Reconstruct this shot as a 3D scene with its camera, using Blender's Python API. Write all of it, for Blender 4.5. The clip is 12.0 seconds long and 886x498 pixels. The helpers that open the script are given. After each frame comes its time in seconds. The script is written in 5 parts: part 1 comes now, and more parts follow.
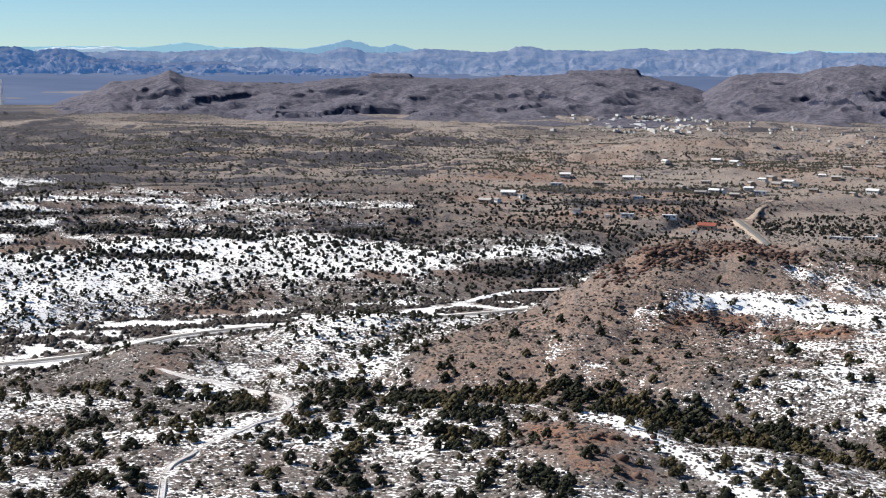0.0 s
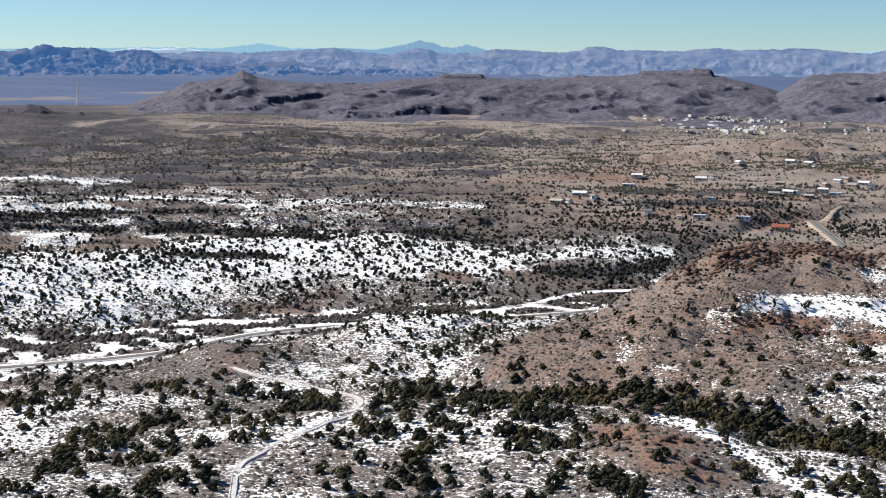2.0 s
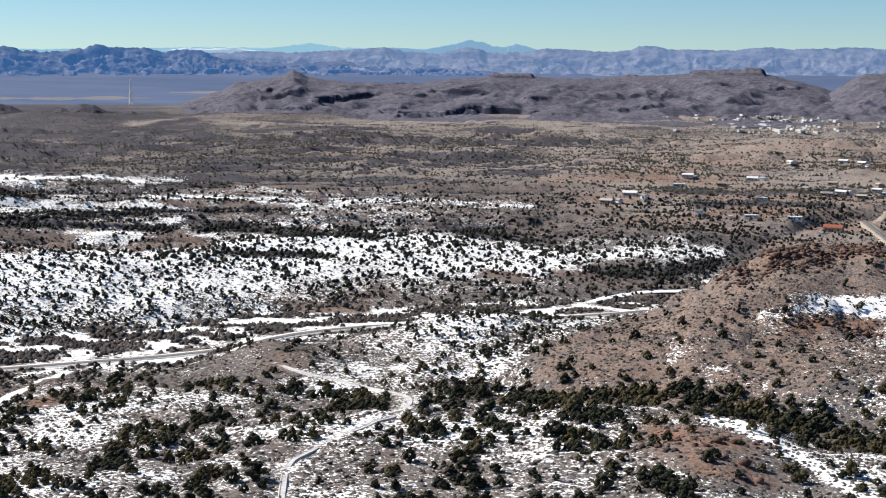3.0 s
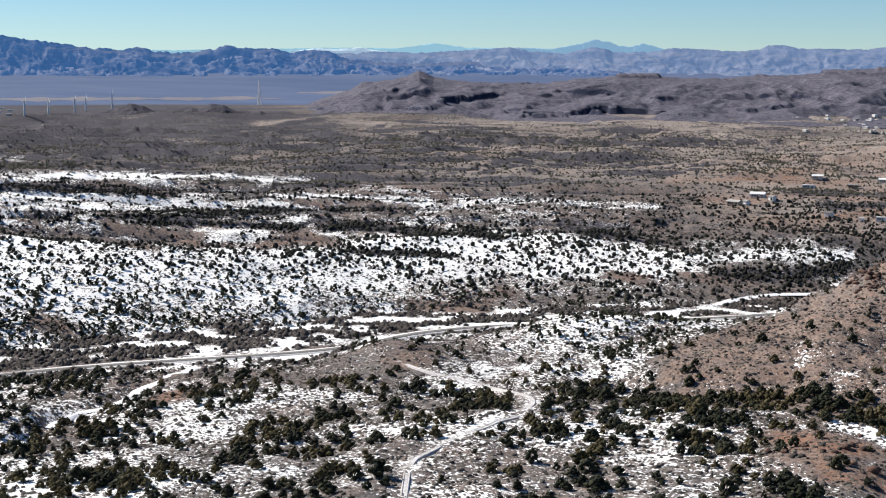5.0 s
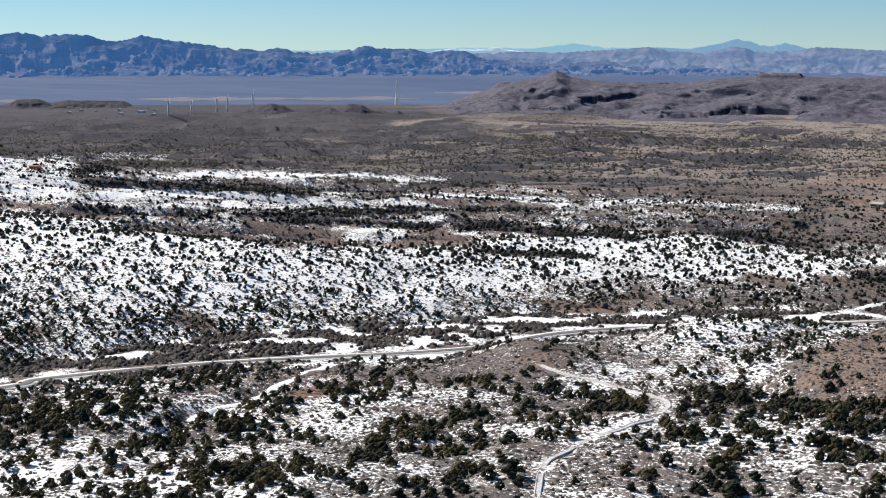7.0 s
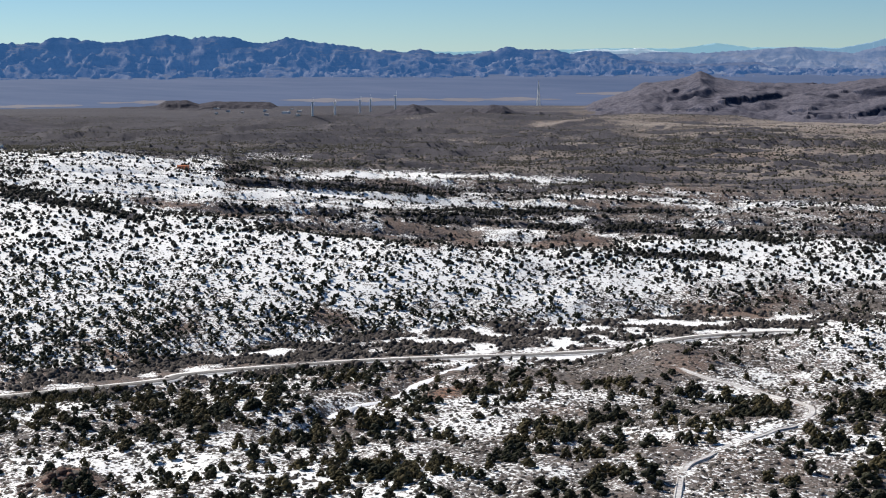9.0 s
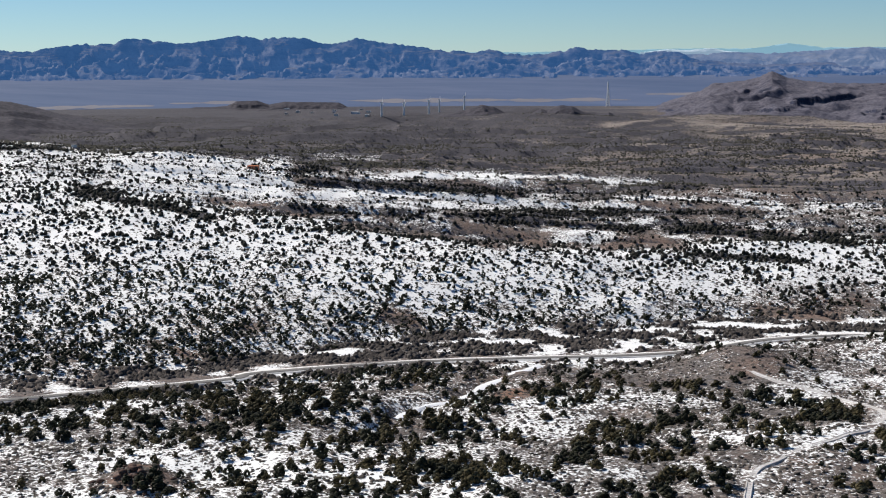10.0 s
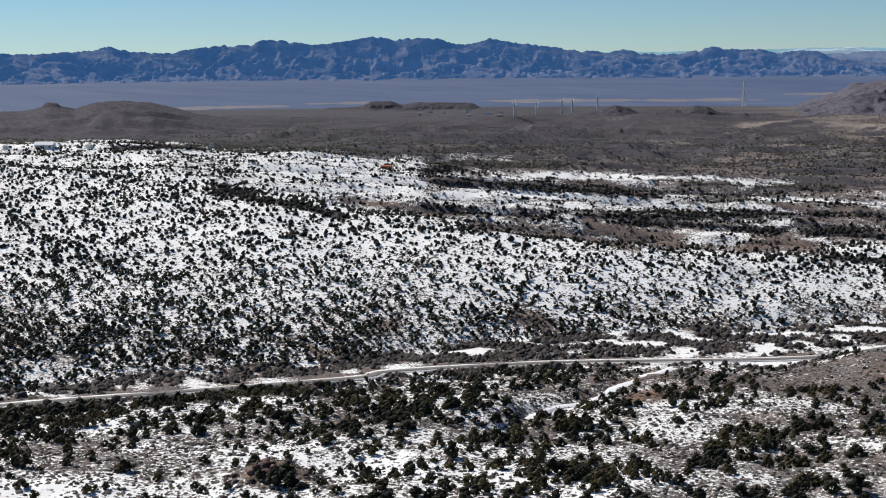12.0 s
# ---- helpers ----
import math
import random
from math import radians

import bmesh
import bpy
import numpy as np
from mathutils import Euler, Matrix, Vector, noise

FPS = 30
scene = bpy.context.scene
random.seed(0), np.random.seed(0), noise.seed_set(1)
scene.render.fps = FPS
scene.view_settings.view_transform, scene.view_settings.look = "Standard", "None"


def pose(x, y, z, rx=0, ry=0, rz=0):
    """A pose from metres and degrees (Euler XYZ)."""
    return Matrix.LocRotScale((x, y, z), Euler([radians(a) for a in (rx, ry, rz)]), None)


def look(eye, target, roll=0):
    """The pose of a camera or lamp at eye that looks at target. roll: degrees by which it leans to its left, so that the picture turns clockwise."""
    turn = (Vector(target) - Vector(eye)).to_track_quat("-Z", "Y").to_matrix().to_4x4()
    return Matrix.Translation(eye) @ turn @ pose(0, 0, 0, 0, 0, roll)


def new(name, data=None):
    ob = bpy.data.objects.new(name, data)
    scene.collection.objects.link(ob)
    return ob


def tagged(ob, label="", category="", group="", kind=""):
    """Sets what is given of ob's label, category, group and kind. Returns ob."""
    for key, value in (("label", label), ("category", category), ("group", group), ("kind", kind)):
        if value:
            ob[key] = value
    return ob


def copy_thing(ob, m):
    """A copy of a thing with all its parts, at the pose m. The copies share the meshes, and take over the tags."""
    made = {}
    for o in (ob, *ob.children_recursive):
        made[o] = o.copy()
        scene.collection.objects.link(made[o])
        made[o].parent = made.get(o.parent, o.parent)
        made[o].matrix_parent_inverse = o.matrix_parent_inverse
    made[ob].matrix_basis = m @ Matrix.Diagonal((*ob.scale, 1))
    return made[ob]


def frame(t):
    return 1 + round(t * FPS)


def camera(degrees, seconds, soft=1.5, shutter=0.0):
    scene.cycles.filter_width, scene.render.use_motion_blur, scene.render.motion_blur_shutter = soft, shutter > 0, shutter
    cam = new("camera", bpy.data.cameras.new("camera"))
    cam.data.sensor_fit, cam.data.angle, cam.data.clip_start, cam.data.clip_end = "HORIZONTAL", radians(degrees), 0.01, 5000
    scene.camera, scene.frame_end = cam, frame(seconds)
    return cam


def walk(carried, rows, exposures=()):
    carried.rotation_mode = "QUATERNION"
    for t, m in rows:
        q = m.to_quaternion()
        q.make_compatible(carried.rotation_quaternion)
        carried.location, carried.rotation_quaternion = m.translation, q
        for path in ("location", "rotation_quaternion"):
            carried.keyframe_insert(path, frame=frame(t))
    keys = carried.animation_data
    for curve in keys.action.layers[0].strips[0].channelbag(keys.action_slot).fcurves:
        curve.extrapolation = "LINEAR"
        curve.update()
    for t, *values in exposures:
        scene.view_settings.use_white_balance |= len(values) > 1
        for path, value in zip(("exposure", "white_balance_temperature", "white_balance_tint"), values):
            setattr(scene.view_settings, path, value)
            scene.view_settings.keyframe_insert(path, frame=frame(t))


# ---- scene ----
# ---- the camera: a hovering drone that turns where it is ----
EYE = 120.0
cam = camera(32.96, 12.0, soft=1.1)
ROWS = [
    (0.0, 82.500, -0.466, 0.061),
    (0.5, 82.494, -0.423, 0.603),
    (1.0, 82.476, -0.425, 1.194),
    (1.5, 82.458, -0.373, 2.010),
    (2.0, 82.498, -0.366, 2.779),
    (2.5, 82.476, -0.325, 3.615),
    (3.0, 82.469, -0.297, 4.681),
    (4.8, 82.461, -0.170, 8.937),
    (5.0, 82.454, -0.137, 9.440),
    (5.5, 82.462, -0.114, 10.692),
    (6.0, 82.450, -0.053, 11.977),
    (6.5, 82.451, -0.013, 13.306),
    (7.0, 82.451, 0.011, 14.642),
    (9.0, 82.494, 0.225, 20.026),
    (9.5, 82.505, 0.274, 21.334),
    (10.0, 82.527, 0.298, 22.649),
    (10.5, 82.543, 0.342, 23.993),
    (11.0, 82.550, 0.405, 25.308),
    (11.5, 82.567, 0.452, 26.537),
    (12.0, 82.574, 0.497, 27.699),
]
EXPOSURES = [(0.0, 0.33), (3.0, 0.34), (6.0, 0.28), (9.0, 0.05), (12.0, -0.14)]
walk(cam, [(t, pose(0, 0, EYE, rx, ry, rz)) for t, rx, ry, rz in ROWS], EXPOSURES)

# ---- daylight: a winter sun ahead and to the left, clear sky ----
SUN_BEARING, SUN_HEIGHT = -72.0, 39.0
world = bpy.data.worlds.new("sky")
scene.world = world
world.use_nodes = True
wn = world.node_tree.nodes
sky = wn.new("ShaderNodeTexSky")
sky.sky_type, sky.sun_disc = "NISHITA", False
sky.sun_elevation, sky.sun_rotation = radians(SUN_HEIGHT), radians(SUN_BEARING)
sky.altitude, sky.air_density, sky.dust_density, sky.ozone_density = 3200, 1.0, 0.0, 6.5
wn["Background"].inputs["Strength"].default_value = 0.08
tint = wn.new("ShaderNodeMix")
tint.data_type, tint.blend_type = "RGBA", "MULTIPLY"
tint.inputs[0].default_value = 1.0
tint.inputs[7].default_value = (0.90, 1.0, 0.99, 1)
world.node_tree.links.new(sky.outputs["Color"], tint.inputs[6])
world.node_tree.links.new(tint.outputs[2], wn["Background"].inputs["Color"])
sun_lamp = bpy.data.lights.new("sun", "SUN")
sun_lamp.energy, sun_lamp.angle, sun_lamp.color = 5.6, radians(0.53), (1.0, 0.95, 0.88)
sun = new("sun", sun_lamp)
sa, se = radians(SUN_BEARING), radians(SUN_HEIGHT)
sun.matrix_world = look((0, 0, 900), (-math.sin(sa) * math.cos(se) * 100, -math.cos(sa) * math.cos(se) * 100, 900 - 100 * math.sin(se)))

# ---- materials ----
def material(name, rough=0.85, spec=0.2):
    m = bpy.data.materials.new(name)
    m.use_nodes = True
    b = m.node_tree.nodes["Principled BSDF"]
    b.inputs["Roughness"].default_value = rough
    b.inputs["Specular IOR Level"].default_value = spec
    return m, m.node_tree, b


def node(nt, kind, values=None, **props):
    n = nt.nodes.new(kind)
    for key, value in props.items():
        setattr(n, key, value)
    for key, value in (values or {}).items():
        n.inputs[key].default_value = value
    return n


def noise_of(nt, scale, detail=4, rough=0.6, stretch=(1, 1, 1), shift=(0, 0, 0), co=None):
    if co is None:
        co = node(nt, "ShaderNodeTexCoord").outputs["Object"]
    mp = node(nt, "ShaderNodeMapping", {"Scale": stretch, "Location": shift})
    nt.links.new(co, mp.inputs["Vector"])
    n = node(nt, "ShaderNodeTexNoise", {"Scale": scale, "Detail": detail, "Roughness": rough})
    nt.links.new(mp.outputs["Vector"], n.inputs["Vector"])
    return n.outputs["Fac"]


def ramp(nt, fac, stops):
    r = node(nt, "ShaderNodeValToRGB")
    e = r.color_ramp.elements
    while len(e) < len(stops):
        e.new(0.5)
    for k, (at, col) in zip(e, stops):
        k.position = at
        k.color = (*col, 1) if len(col) == 3 else col
    nt.links.new(fac, r.inputs["Fac"])
    return r.outputs["Color"]


def math_of(nt, op, a, b=None, c=None, clamp=False):
    m = node(nt, "ShaderNodeMath", operation=op, use_clamp=clamp)
    for i, v in enumerate((a, b, c)):
        if v is None:
            continue
        if isinstance(v, (int, float)):
            m.inputs[i].default_value = v
        else:
            nt.links.new(v, m.inputs[i])
    return m.outputs[0]


def mix(nt, fac, a, b, mode="MIX"):
    m = node(nt, "ShaderNodeMix", data_type="RGBA", blend_type=mode)
    for sock, v in ((m.inputs[0], fac), (m.inputs[6], a), (m.inputs[7], b)):
        if isinstance(v, (int, float)):
            sock.default_value = v
        elif isinstance(v, tuple):
            sock.default_value = (*v, 1)
        else:
            nt.links.new(v, sock)
    return m.outputs[2]


def bump(nt, b, height, strength, distance):
    n = node(nt, "ShaderNodeBump", {"Strength": strength, "Distance": distance})
    nt.links.new(height, n.inputs["Height"])
    nt.links.new(n.outputs["Normal"], b.inputs["Normal"])


def ground_material():
    m, nt, b = material("snow_and_desert_soil", 0.9, 0.15)
    link = nt.links.new
    a1 = node(nt, "ShaderNodeAttribute", attribute_name="cover")
    sep = node(nt, "ShaderNodeSeparateColor")
    link(a1.outputs["Color"], sep.inputs["Color"])
    snow, red, tan = sep.outputs["Red"], sep.outputs["Green"], sep.outputs["Blue"]
    fine = noise_of(nt, 0.9, 5, 0.65)
    mid = noise_of(nt, 0.16, 4, 0.6)
    big = noise_of(nt, 0.02, 4, 0.6, shift=(31, 7, 0))
    # soil and dry grass greyed to stand in for distance haze
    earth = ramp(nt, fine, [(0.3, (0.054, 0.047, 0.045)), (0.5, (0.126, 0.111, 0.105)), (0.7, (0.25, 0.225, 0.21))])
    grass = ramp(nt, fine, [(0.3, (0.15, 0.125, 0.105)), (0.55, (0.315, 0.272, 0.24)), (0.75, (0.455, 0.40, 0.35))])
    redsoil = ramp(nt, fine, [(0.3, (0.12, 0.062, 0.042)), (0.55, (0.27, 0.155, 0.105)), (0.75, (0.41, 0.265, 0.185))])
    tanf = math_of(nt, "MULTIPLY_ADD", math_of(nt, "SUBTRACT", mid, 0.5), 1.6, tan, clamp=True)
    redf = math_of(nt, "MULTIPLY_ADD", math_of(nt, "SUBTRACT", mid, 0.5), 1.2, red, clamp=True)
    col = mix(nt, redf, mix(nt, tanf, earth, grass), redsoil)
    # low scrub too small to stand out singly; its bluish tone paints in haze and shade
    twig = math_of(nt, "MULTIPLY", math_of(nt, "SUBTRACT", math_of(nt, "ADD", noise_of(nt, 0.22, 3, 0.7, shift=(2, 8, 4)), math_of(nt, "MULTIPLY", a1.outputs["Alpha"], 0.36)), 0.57), 6.0, clamp=True)
    col = mix(nt, twig, col, ramp(nt, fine, [(0.35, (0.044, 0.042, 0.049)), (0.65, (0.098, 0.09, 0.102))]))
    # broken snow: patches a few metres wide, with bare ground and brush between
    patch = math_of(nt, "MULTIPLY_ADD", noise_of(nt, 0.45, 3, 0.6, shift=(5, 3, 9)), 0.36, math_of(nt, "MULTIPLY", noise_of(nt, 0.07, 3, 0.5, shift=(9, 3, 2)), 0.18))
    patch = math_of(nt, "MULTIPLY_ADD", noise_of(nt, 1.15, 2, 0.5, shift=(1, 6, 2)), 0.46, patch)
    level = math_of(nt, "SUBTRACT", 0.64, math_of(nt, "MULTIPLY", snow, 0.27))
    sn = math_of(nt, "MULTIPLY", math_of(nt, "SUBTRACT", patch, level), 22.0, clamp=True)
    some = math_of(nt, "GREATER_THAN", snow, 0.02)
    sn = math_of(nt, "MULTIPLY", sn, some)
    white = ramp(nt, big, [(0.3, (0.85, 0.85, 0.845)), (0.7, (0.92, 0.915, 0.90))])
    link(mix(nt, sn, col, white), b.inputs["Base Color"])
    rough_soil = math_of(nt, "MULTIPLY", fine, math_of(nt, "MULTIPLY_ADD", sn, -0.5, 0.6))
    h = math_of(nt, "ADD", rough_soil, math_of(nt, "MULTIPLY", sn, 0.12))
    bump(nt, b, h, 0.9, 1.2)
    return m


def blend_material(name, dark, light, scale, rough=0.9, glow=None, stretch=(1, 1, 1), relief=0.0, spec=0.15, vary=0.0):
    """Two-tone surface with a coarse and a fine grain; glow puts haze into the emission, only for the far distance."""
    m, nt, b = material(name, rough, spec)
    f = math_of(nt, "ADD", math_of(nt, "MULTIPLY", noise_of(nt, scale, 6, 0.65, stretch), 0.65), math_of(nt, "MULTIPLY", noise_of(nt, scale * 0.13, 3, 0.5, stretch), 0.35))
    if vary:
        info = node(nt, "ShaderNodeObjectInfo")
        geo = node(nt, "ShaderNodeNewGeometry")
        r = math_of(nt, "FRACT", math_of(nt, "ADD", info.outputs["Random"], geo.outputs["Random Per Island"]))
        f = math_of(nt, "MULTIPLY_ADD", math_of(nt, "SUBTRACT", r, 0.5), vary, f)
    col = ramp(nt, f, [(0.33, dark), (0.67, light)])
    nt.links.new(col, b.inputs["Base Color"])
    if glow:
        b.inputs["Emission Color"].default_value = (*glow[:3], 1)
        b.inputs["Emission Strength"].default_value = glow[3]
    if relief:
        bump(nt, b, f, 0.8, relief)
    return m


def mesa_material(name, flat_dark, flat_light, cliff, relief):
    """Scrub-dotted slopes that turn to bare dark rock where they are steep; the blue in both paints haze and cliff
    shade.
    """
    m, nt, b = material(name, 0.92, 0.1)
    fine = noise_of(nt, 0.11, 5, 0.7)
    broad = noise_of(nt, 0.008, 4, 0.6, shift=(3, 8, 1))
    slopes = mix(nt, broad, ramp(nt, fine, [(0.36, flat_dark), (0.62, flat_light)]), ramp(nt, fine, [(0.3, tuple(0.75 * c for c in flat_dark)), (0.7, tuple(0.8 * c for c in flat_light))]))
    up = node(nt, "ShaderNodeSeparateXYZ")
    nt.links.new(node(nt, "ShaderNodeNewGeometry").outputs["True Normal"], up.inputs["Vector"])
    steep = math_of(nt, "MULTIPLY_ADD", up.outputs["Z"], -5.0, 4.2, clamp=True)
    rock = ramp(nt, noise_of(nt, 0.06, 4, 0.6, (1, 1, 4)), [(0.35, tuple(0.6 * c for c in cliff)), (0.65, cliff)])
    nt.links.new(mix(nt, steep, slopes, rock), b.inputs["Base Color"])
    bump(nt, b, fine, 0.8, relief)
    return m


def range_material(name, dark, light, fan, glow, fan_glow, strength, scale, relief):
    """Far mountains with blue haze put into colour and emission: folded rock where steep, pale outwash fans where it
    flattens.
    """
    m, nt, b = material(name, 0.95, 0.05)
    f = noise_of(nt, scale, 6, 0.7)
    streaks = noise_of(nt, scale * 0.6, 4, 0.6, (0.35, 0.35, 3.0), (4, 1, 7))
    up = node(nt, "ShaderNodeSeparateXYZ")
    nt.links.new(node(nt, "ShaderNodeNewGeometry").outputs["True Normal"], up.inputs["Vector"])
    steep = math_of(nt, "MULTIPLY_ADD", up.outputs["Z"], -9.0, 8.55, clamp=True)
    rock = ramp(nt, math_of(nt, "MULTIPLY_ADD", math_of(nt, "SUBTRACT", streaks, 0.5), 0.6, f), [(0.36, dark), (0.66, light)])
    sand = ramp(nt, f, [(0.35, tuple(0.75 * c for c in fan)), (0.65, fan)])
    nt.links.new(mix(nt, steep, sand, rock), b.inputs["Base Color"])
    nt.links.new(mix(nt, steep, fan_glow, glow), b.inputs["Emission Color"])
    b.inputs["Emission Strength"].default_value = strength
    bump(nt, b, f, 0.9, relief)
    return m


M_GROUND = ground_material()
M_JUNIPER = blend_material("juniper_foliage", (0.012, 0.014, 0.008), (0.048, 0.048, 0.026), 1.6, 0.8, vary=0.35)
M_SCRUB = blend_material("scrub_oak_foliage", (0.026, 0.022, 0.010), (0.105, 0.086, 0.040), 1.6, 0.8, vary=0.35)
M_BARK = blend_material("juniper_bark", (0.09, 0.065, 0.05), (0.2, 0.16, 0.125), 4.0)
M_BRUSH = blend_material("winter_brush", (0.05, 0.043, 0.038), (0.15, 0.13, 0.112), 2.0, vary=0.4)
M_SAGE = blend_material("grey_sagebrush", (0.03, 0.027, 0.024), (0.085, 0.075, 0.064), 1.0, vary=0.4)
# plain junipers paled for haze
M_FARTREE = blend_material("hazed_juniper_foliage", (0.026, 0.026, 0.020), (0.066, 0.06, 0.046), 0.6, vary=0.3)
# same foliage darkened for upper-slope trees seen against the sun
M_UPTREE = blend_material("backlit_juniper_foliage", (0.011, 0.012, 0.009), (0.036, 0.034, 0.027), 0.6, vary=0.3)
M_THICKET = blend_material("bare_thicket_twigs", (0.038, 0.032, 0.03), (0.11, 0.095, 0.085), 1.2, vary=0.4)
M_ASPHALT = blend_material("worn_asphalt", (0.13, 0.125, 0.12), (0.22, 0.21, 0.20), 0.5)
M_SNOW = blend_material("ploughed_snow", (0.78, 0.79, 0.82), (0.9, 0.9, 0.91), 0.6, 0.7, relief=0.2)
M_DIRT = blend_material("dirt_track", (0.30, 0.235, 0.18), (0.46, 0.38, 0.305), 0.3)
# mesas and hills: base colours pushed to blue in place of haze
M_MESA = mesa_material("haze_tinted_mesa", (0.062, 0.063, 0.092), (0.180, 0.165, 0.190), (0.036, 0.041, 0.070), 1.5)
M_BOULDER = blend_material("red_rock", (0.055, 0.033, 0.027), (0.185, 0.112, 0.086), 0.5, relief=0.3, vary=0.3)
M_HILL = mesa_material("haze_tinted_hill_scrub", (0.040, 0.038, 0.048), (0.098, 0.089, 0.104), (0.045, 0.042, 0.055), 1.0)
# ranges: the haze before them is painted as blue colour plus emission
M_RANGE = range_material("hazed_mountain_rock", (0.014, 0.02, 0.036), (0.15, 0.14, 0.145), (0.075, 0.08, 0.095), (0.036, 0.115, 0.30), (0.075, 0.125, 0.26), 0.72, 0.025, 4.0)
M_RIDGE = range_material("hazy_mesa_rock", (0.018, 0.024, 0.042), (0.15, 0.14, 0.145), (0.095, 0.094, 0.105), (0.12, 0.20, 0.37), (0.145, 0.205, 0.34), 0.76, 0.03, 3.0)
# basin floor and dry lake: bluish emission carries the haze over them
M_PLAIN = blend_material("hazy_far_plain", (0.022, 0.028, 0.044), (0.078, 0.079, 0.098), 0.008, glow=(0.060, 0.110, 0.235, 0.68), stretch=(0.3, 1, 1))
M_PLAYA = blend_material("pale_hazed_dry_lake", (0.12, 0.105, 0.10), (0.19, 0.165, 0.15), 0.01, glow=(0.085, 0.11, 0.18, 0.55))
# farthest crests: pale blue emission added in place of haze
M_FAR = blend_material("hazed_peak", (0.06, 0.09, 0.12), (0.12, 0.15, 0.19), 0.02, glow=(0.21, 0.37, 0.52, 0.8))
M_FARTHEST = blend_material("hazed_horizon_range", (0.06, 0.1, 0.13), (0.1, 0.14, 0.18), 0.01, glow=(0.26, 0.47, 0.58, 0.85))
M_SNOWCREST = blend_material("hazed_crest_snow", (0.4, 0.46, 0.5), (0.6, 0.64, 0.68), 0.05, glow=(0.36, 0.48, 0.55, 0.6))
M_WALL = blend_material("pale_stucco", (0.5, 0.48, 0.44), (0.72, 0.7, 0.66), 0.8, vary=0.5)
M_TANWALL = blend_material("tan_stucco", (0.30, 0.22, 0.16), (0.5, 0.4, 0.3), 0.8, vary=0.5)
M_REDROOF = blend_material("red_metal_roof", (0.22, 0.07, 0.05), (0.36, 0.13, 0.09), 0.8)
M_ROOF = blend_material("grey_shingle", (0.16, 0.15, 0.15), (0.42, 0.4, 0.38), 0.7, vary=0.6)
M_WHITE = blend_material("white_metal", (0.68, 0.68, 0.68), (0.82, 0.82, 0.81), 0.5, 0.5)
M_PANE = blend_material("dark_window", (0.02, 0.025, 0.03), (0.05, 0.055, 0.06), 0.5, 0.15, spec=0.5)
M_DOOR = blend_material("painted_door", (0.12, 0.07, 0.05), (0.2, 0.13, 0.1), 1.5)
M_ORANGE = blend_material("orange_stucco", (0.45, 0.14, 0.07), (0.6, 0.24, 0.13), 0.6)
M_SHOULDER = blend_material("snowy_verge", (0.42, 0.39, 0.36), (0.92, 0.91, 0.9), 0.3, relief=0.2)
M_RUT = blend_material("packed_grey_snow", (0.34, 0.31, 0.29), (0.62, 0.6, 0.58), 0.4)
M_SNOWTRACK = blend_material("trodden_snow", (0.24, 0.20, 0.17), (0.86, 0.86, 0.87), 0.7, relief=0.1)

# ---- the lie of the land: bearings in degrees right of +y and reach in metres from the hovering point ----
def at(bearing, reach):
    return reach * math.sin(radians(bearing)), reach * math.cos(radians(bearing))


def lattice(ix, iy, seed):
    h = (ix.astype(np.int64) * 374761393 + iy.astype(np.int64) * 668265263 + seed * 144665) & 0x7FFFFFFF
    h = ((h ^ (h >> 13)) * 1274126177) & 0x7FFFFFFF
    return ((h ^ (h >> 16)) & 0xFFFF) / 65535.0 * 2 * np.pi


def perlin(x, y, seed=0):
    x, y = np.asarray(x, float), np.asarray(y, float)
    x0, y0 = np.floor(x), np.floor(y)
    fx, fy = x - x0, y - y0
    u, v = fx ** 3 * (fx * (fx * 6 - 15) + 10), fy ** 3 * (fy * (fy * 6 - 15) + 10)

    def corner(dx, dy):
        g = lattice(x0 + dx, y0 + dy, seed)
        return np.cos(g) * (fx - dx) + np.sin(g) * (fy - dy)
    a = corner(0, 0) + u * (corner(1, 0) - corner(0, 0))
    b = corner(0, 1) + u * (corner(1, 1) - corner(0, 1))
    return (a + v * (b - a)) * 1.5


def fbm(x, y, size, octaves=4, seed=0, gain=0.5):
    total, amp = 0.0, 1.0
    for k in range(octaves):
        total = total + amp * perlin(x / size, y / size, seed + 17 * k)
        size, amp = size * 0.5, amp * gain
    return total


def step(a, b, v):
    t = np.clip((v - a) / (b - a), 0, 1)
    return t * t * (3 - 2 * t)


def lump(v, mid, half):
    return np.exp(-((v - mid) / half) ** 2)


VALLEY = ((-60, -44, -36, -30, -23, -15, -12, 0, 4, 6.4, 7.7, 9.5, 14, 22), (525, 532, 539, 561, 576, 590, 622, 673, 703, 829, 950, 1040, 1150, 1300))
FLOOR = ((-60, -44, -30, -24, -14, -5, 0, 6, 22), (24, 24, 26, 52, 66, 44, 46, 30, 30))
CREST = ((-60, -44, -34.6, -27.8, -21.9, -17.6, -8, 0, 4, 8), (1050, 1000, 867, 796, 758, 748, 850, 822, 880, 1050), (52, 49, 40, 30, 24, 20, 16, 9, 8, 8))
BACK = ((-60, -40, -33, -27, -20, -10, 0, 10, 22), (54, 53, 41, 27, 13, 8, 8, 8, 8))
REDHILL = ((-4, -1.8, 2, 6, 8.1, 10.9, 12.6, 16.6, 22, 30), (520, 535, 565, 600, 620, 640, 640, 645, 640, 640), (0, 3.5, 15, 31, 39.5, 42.5, 40.5, 35.5, 30, 26))
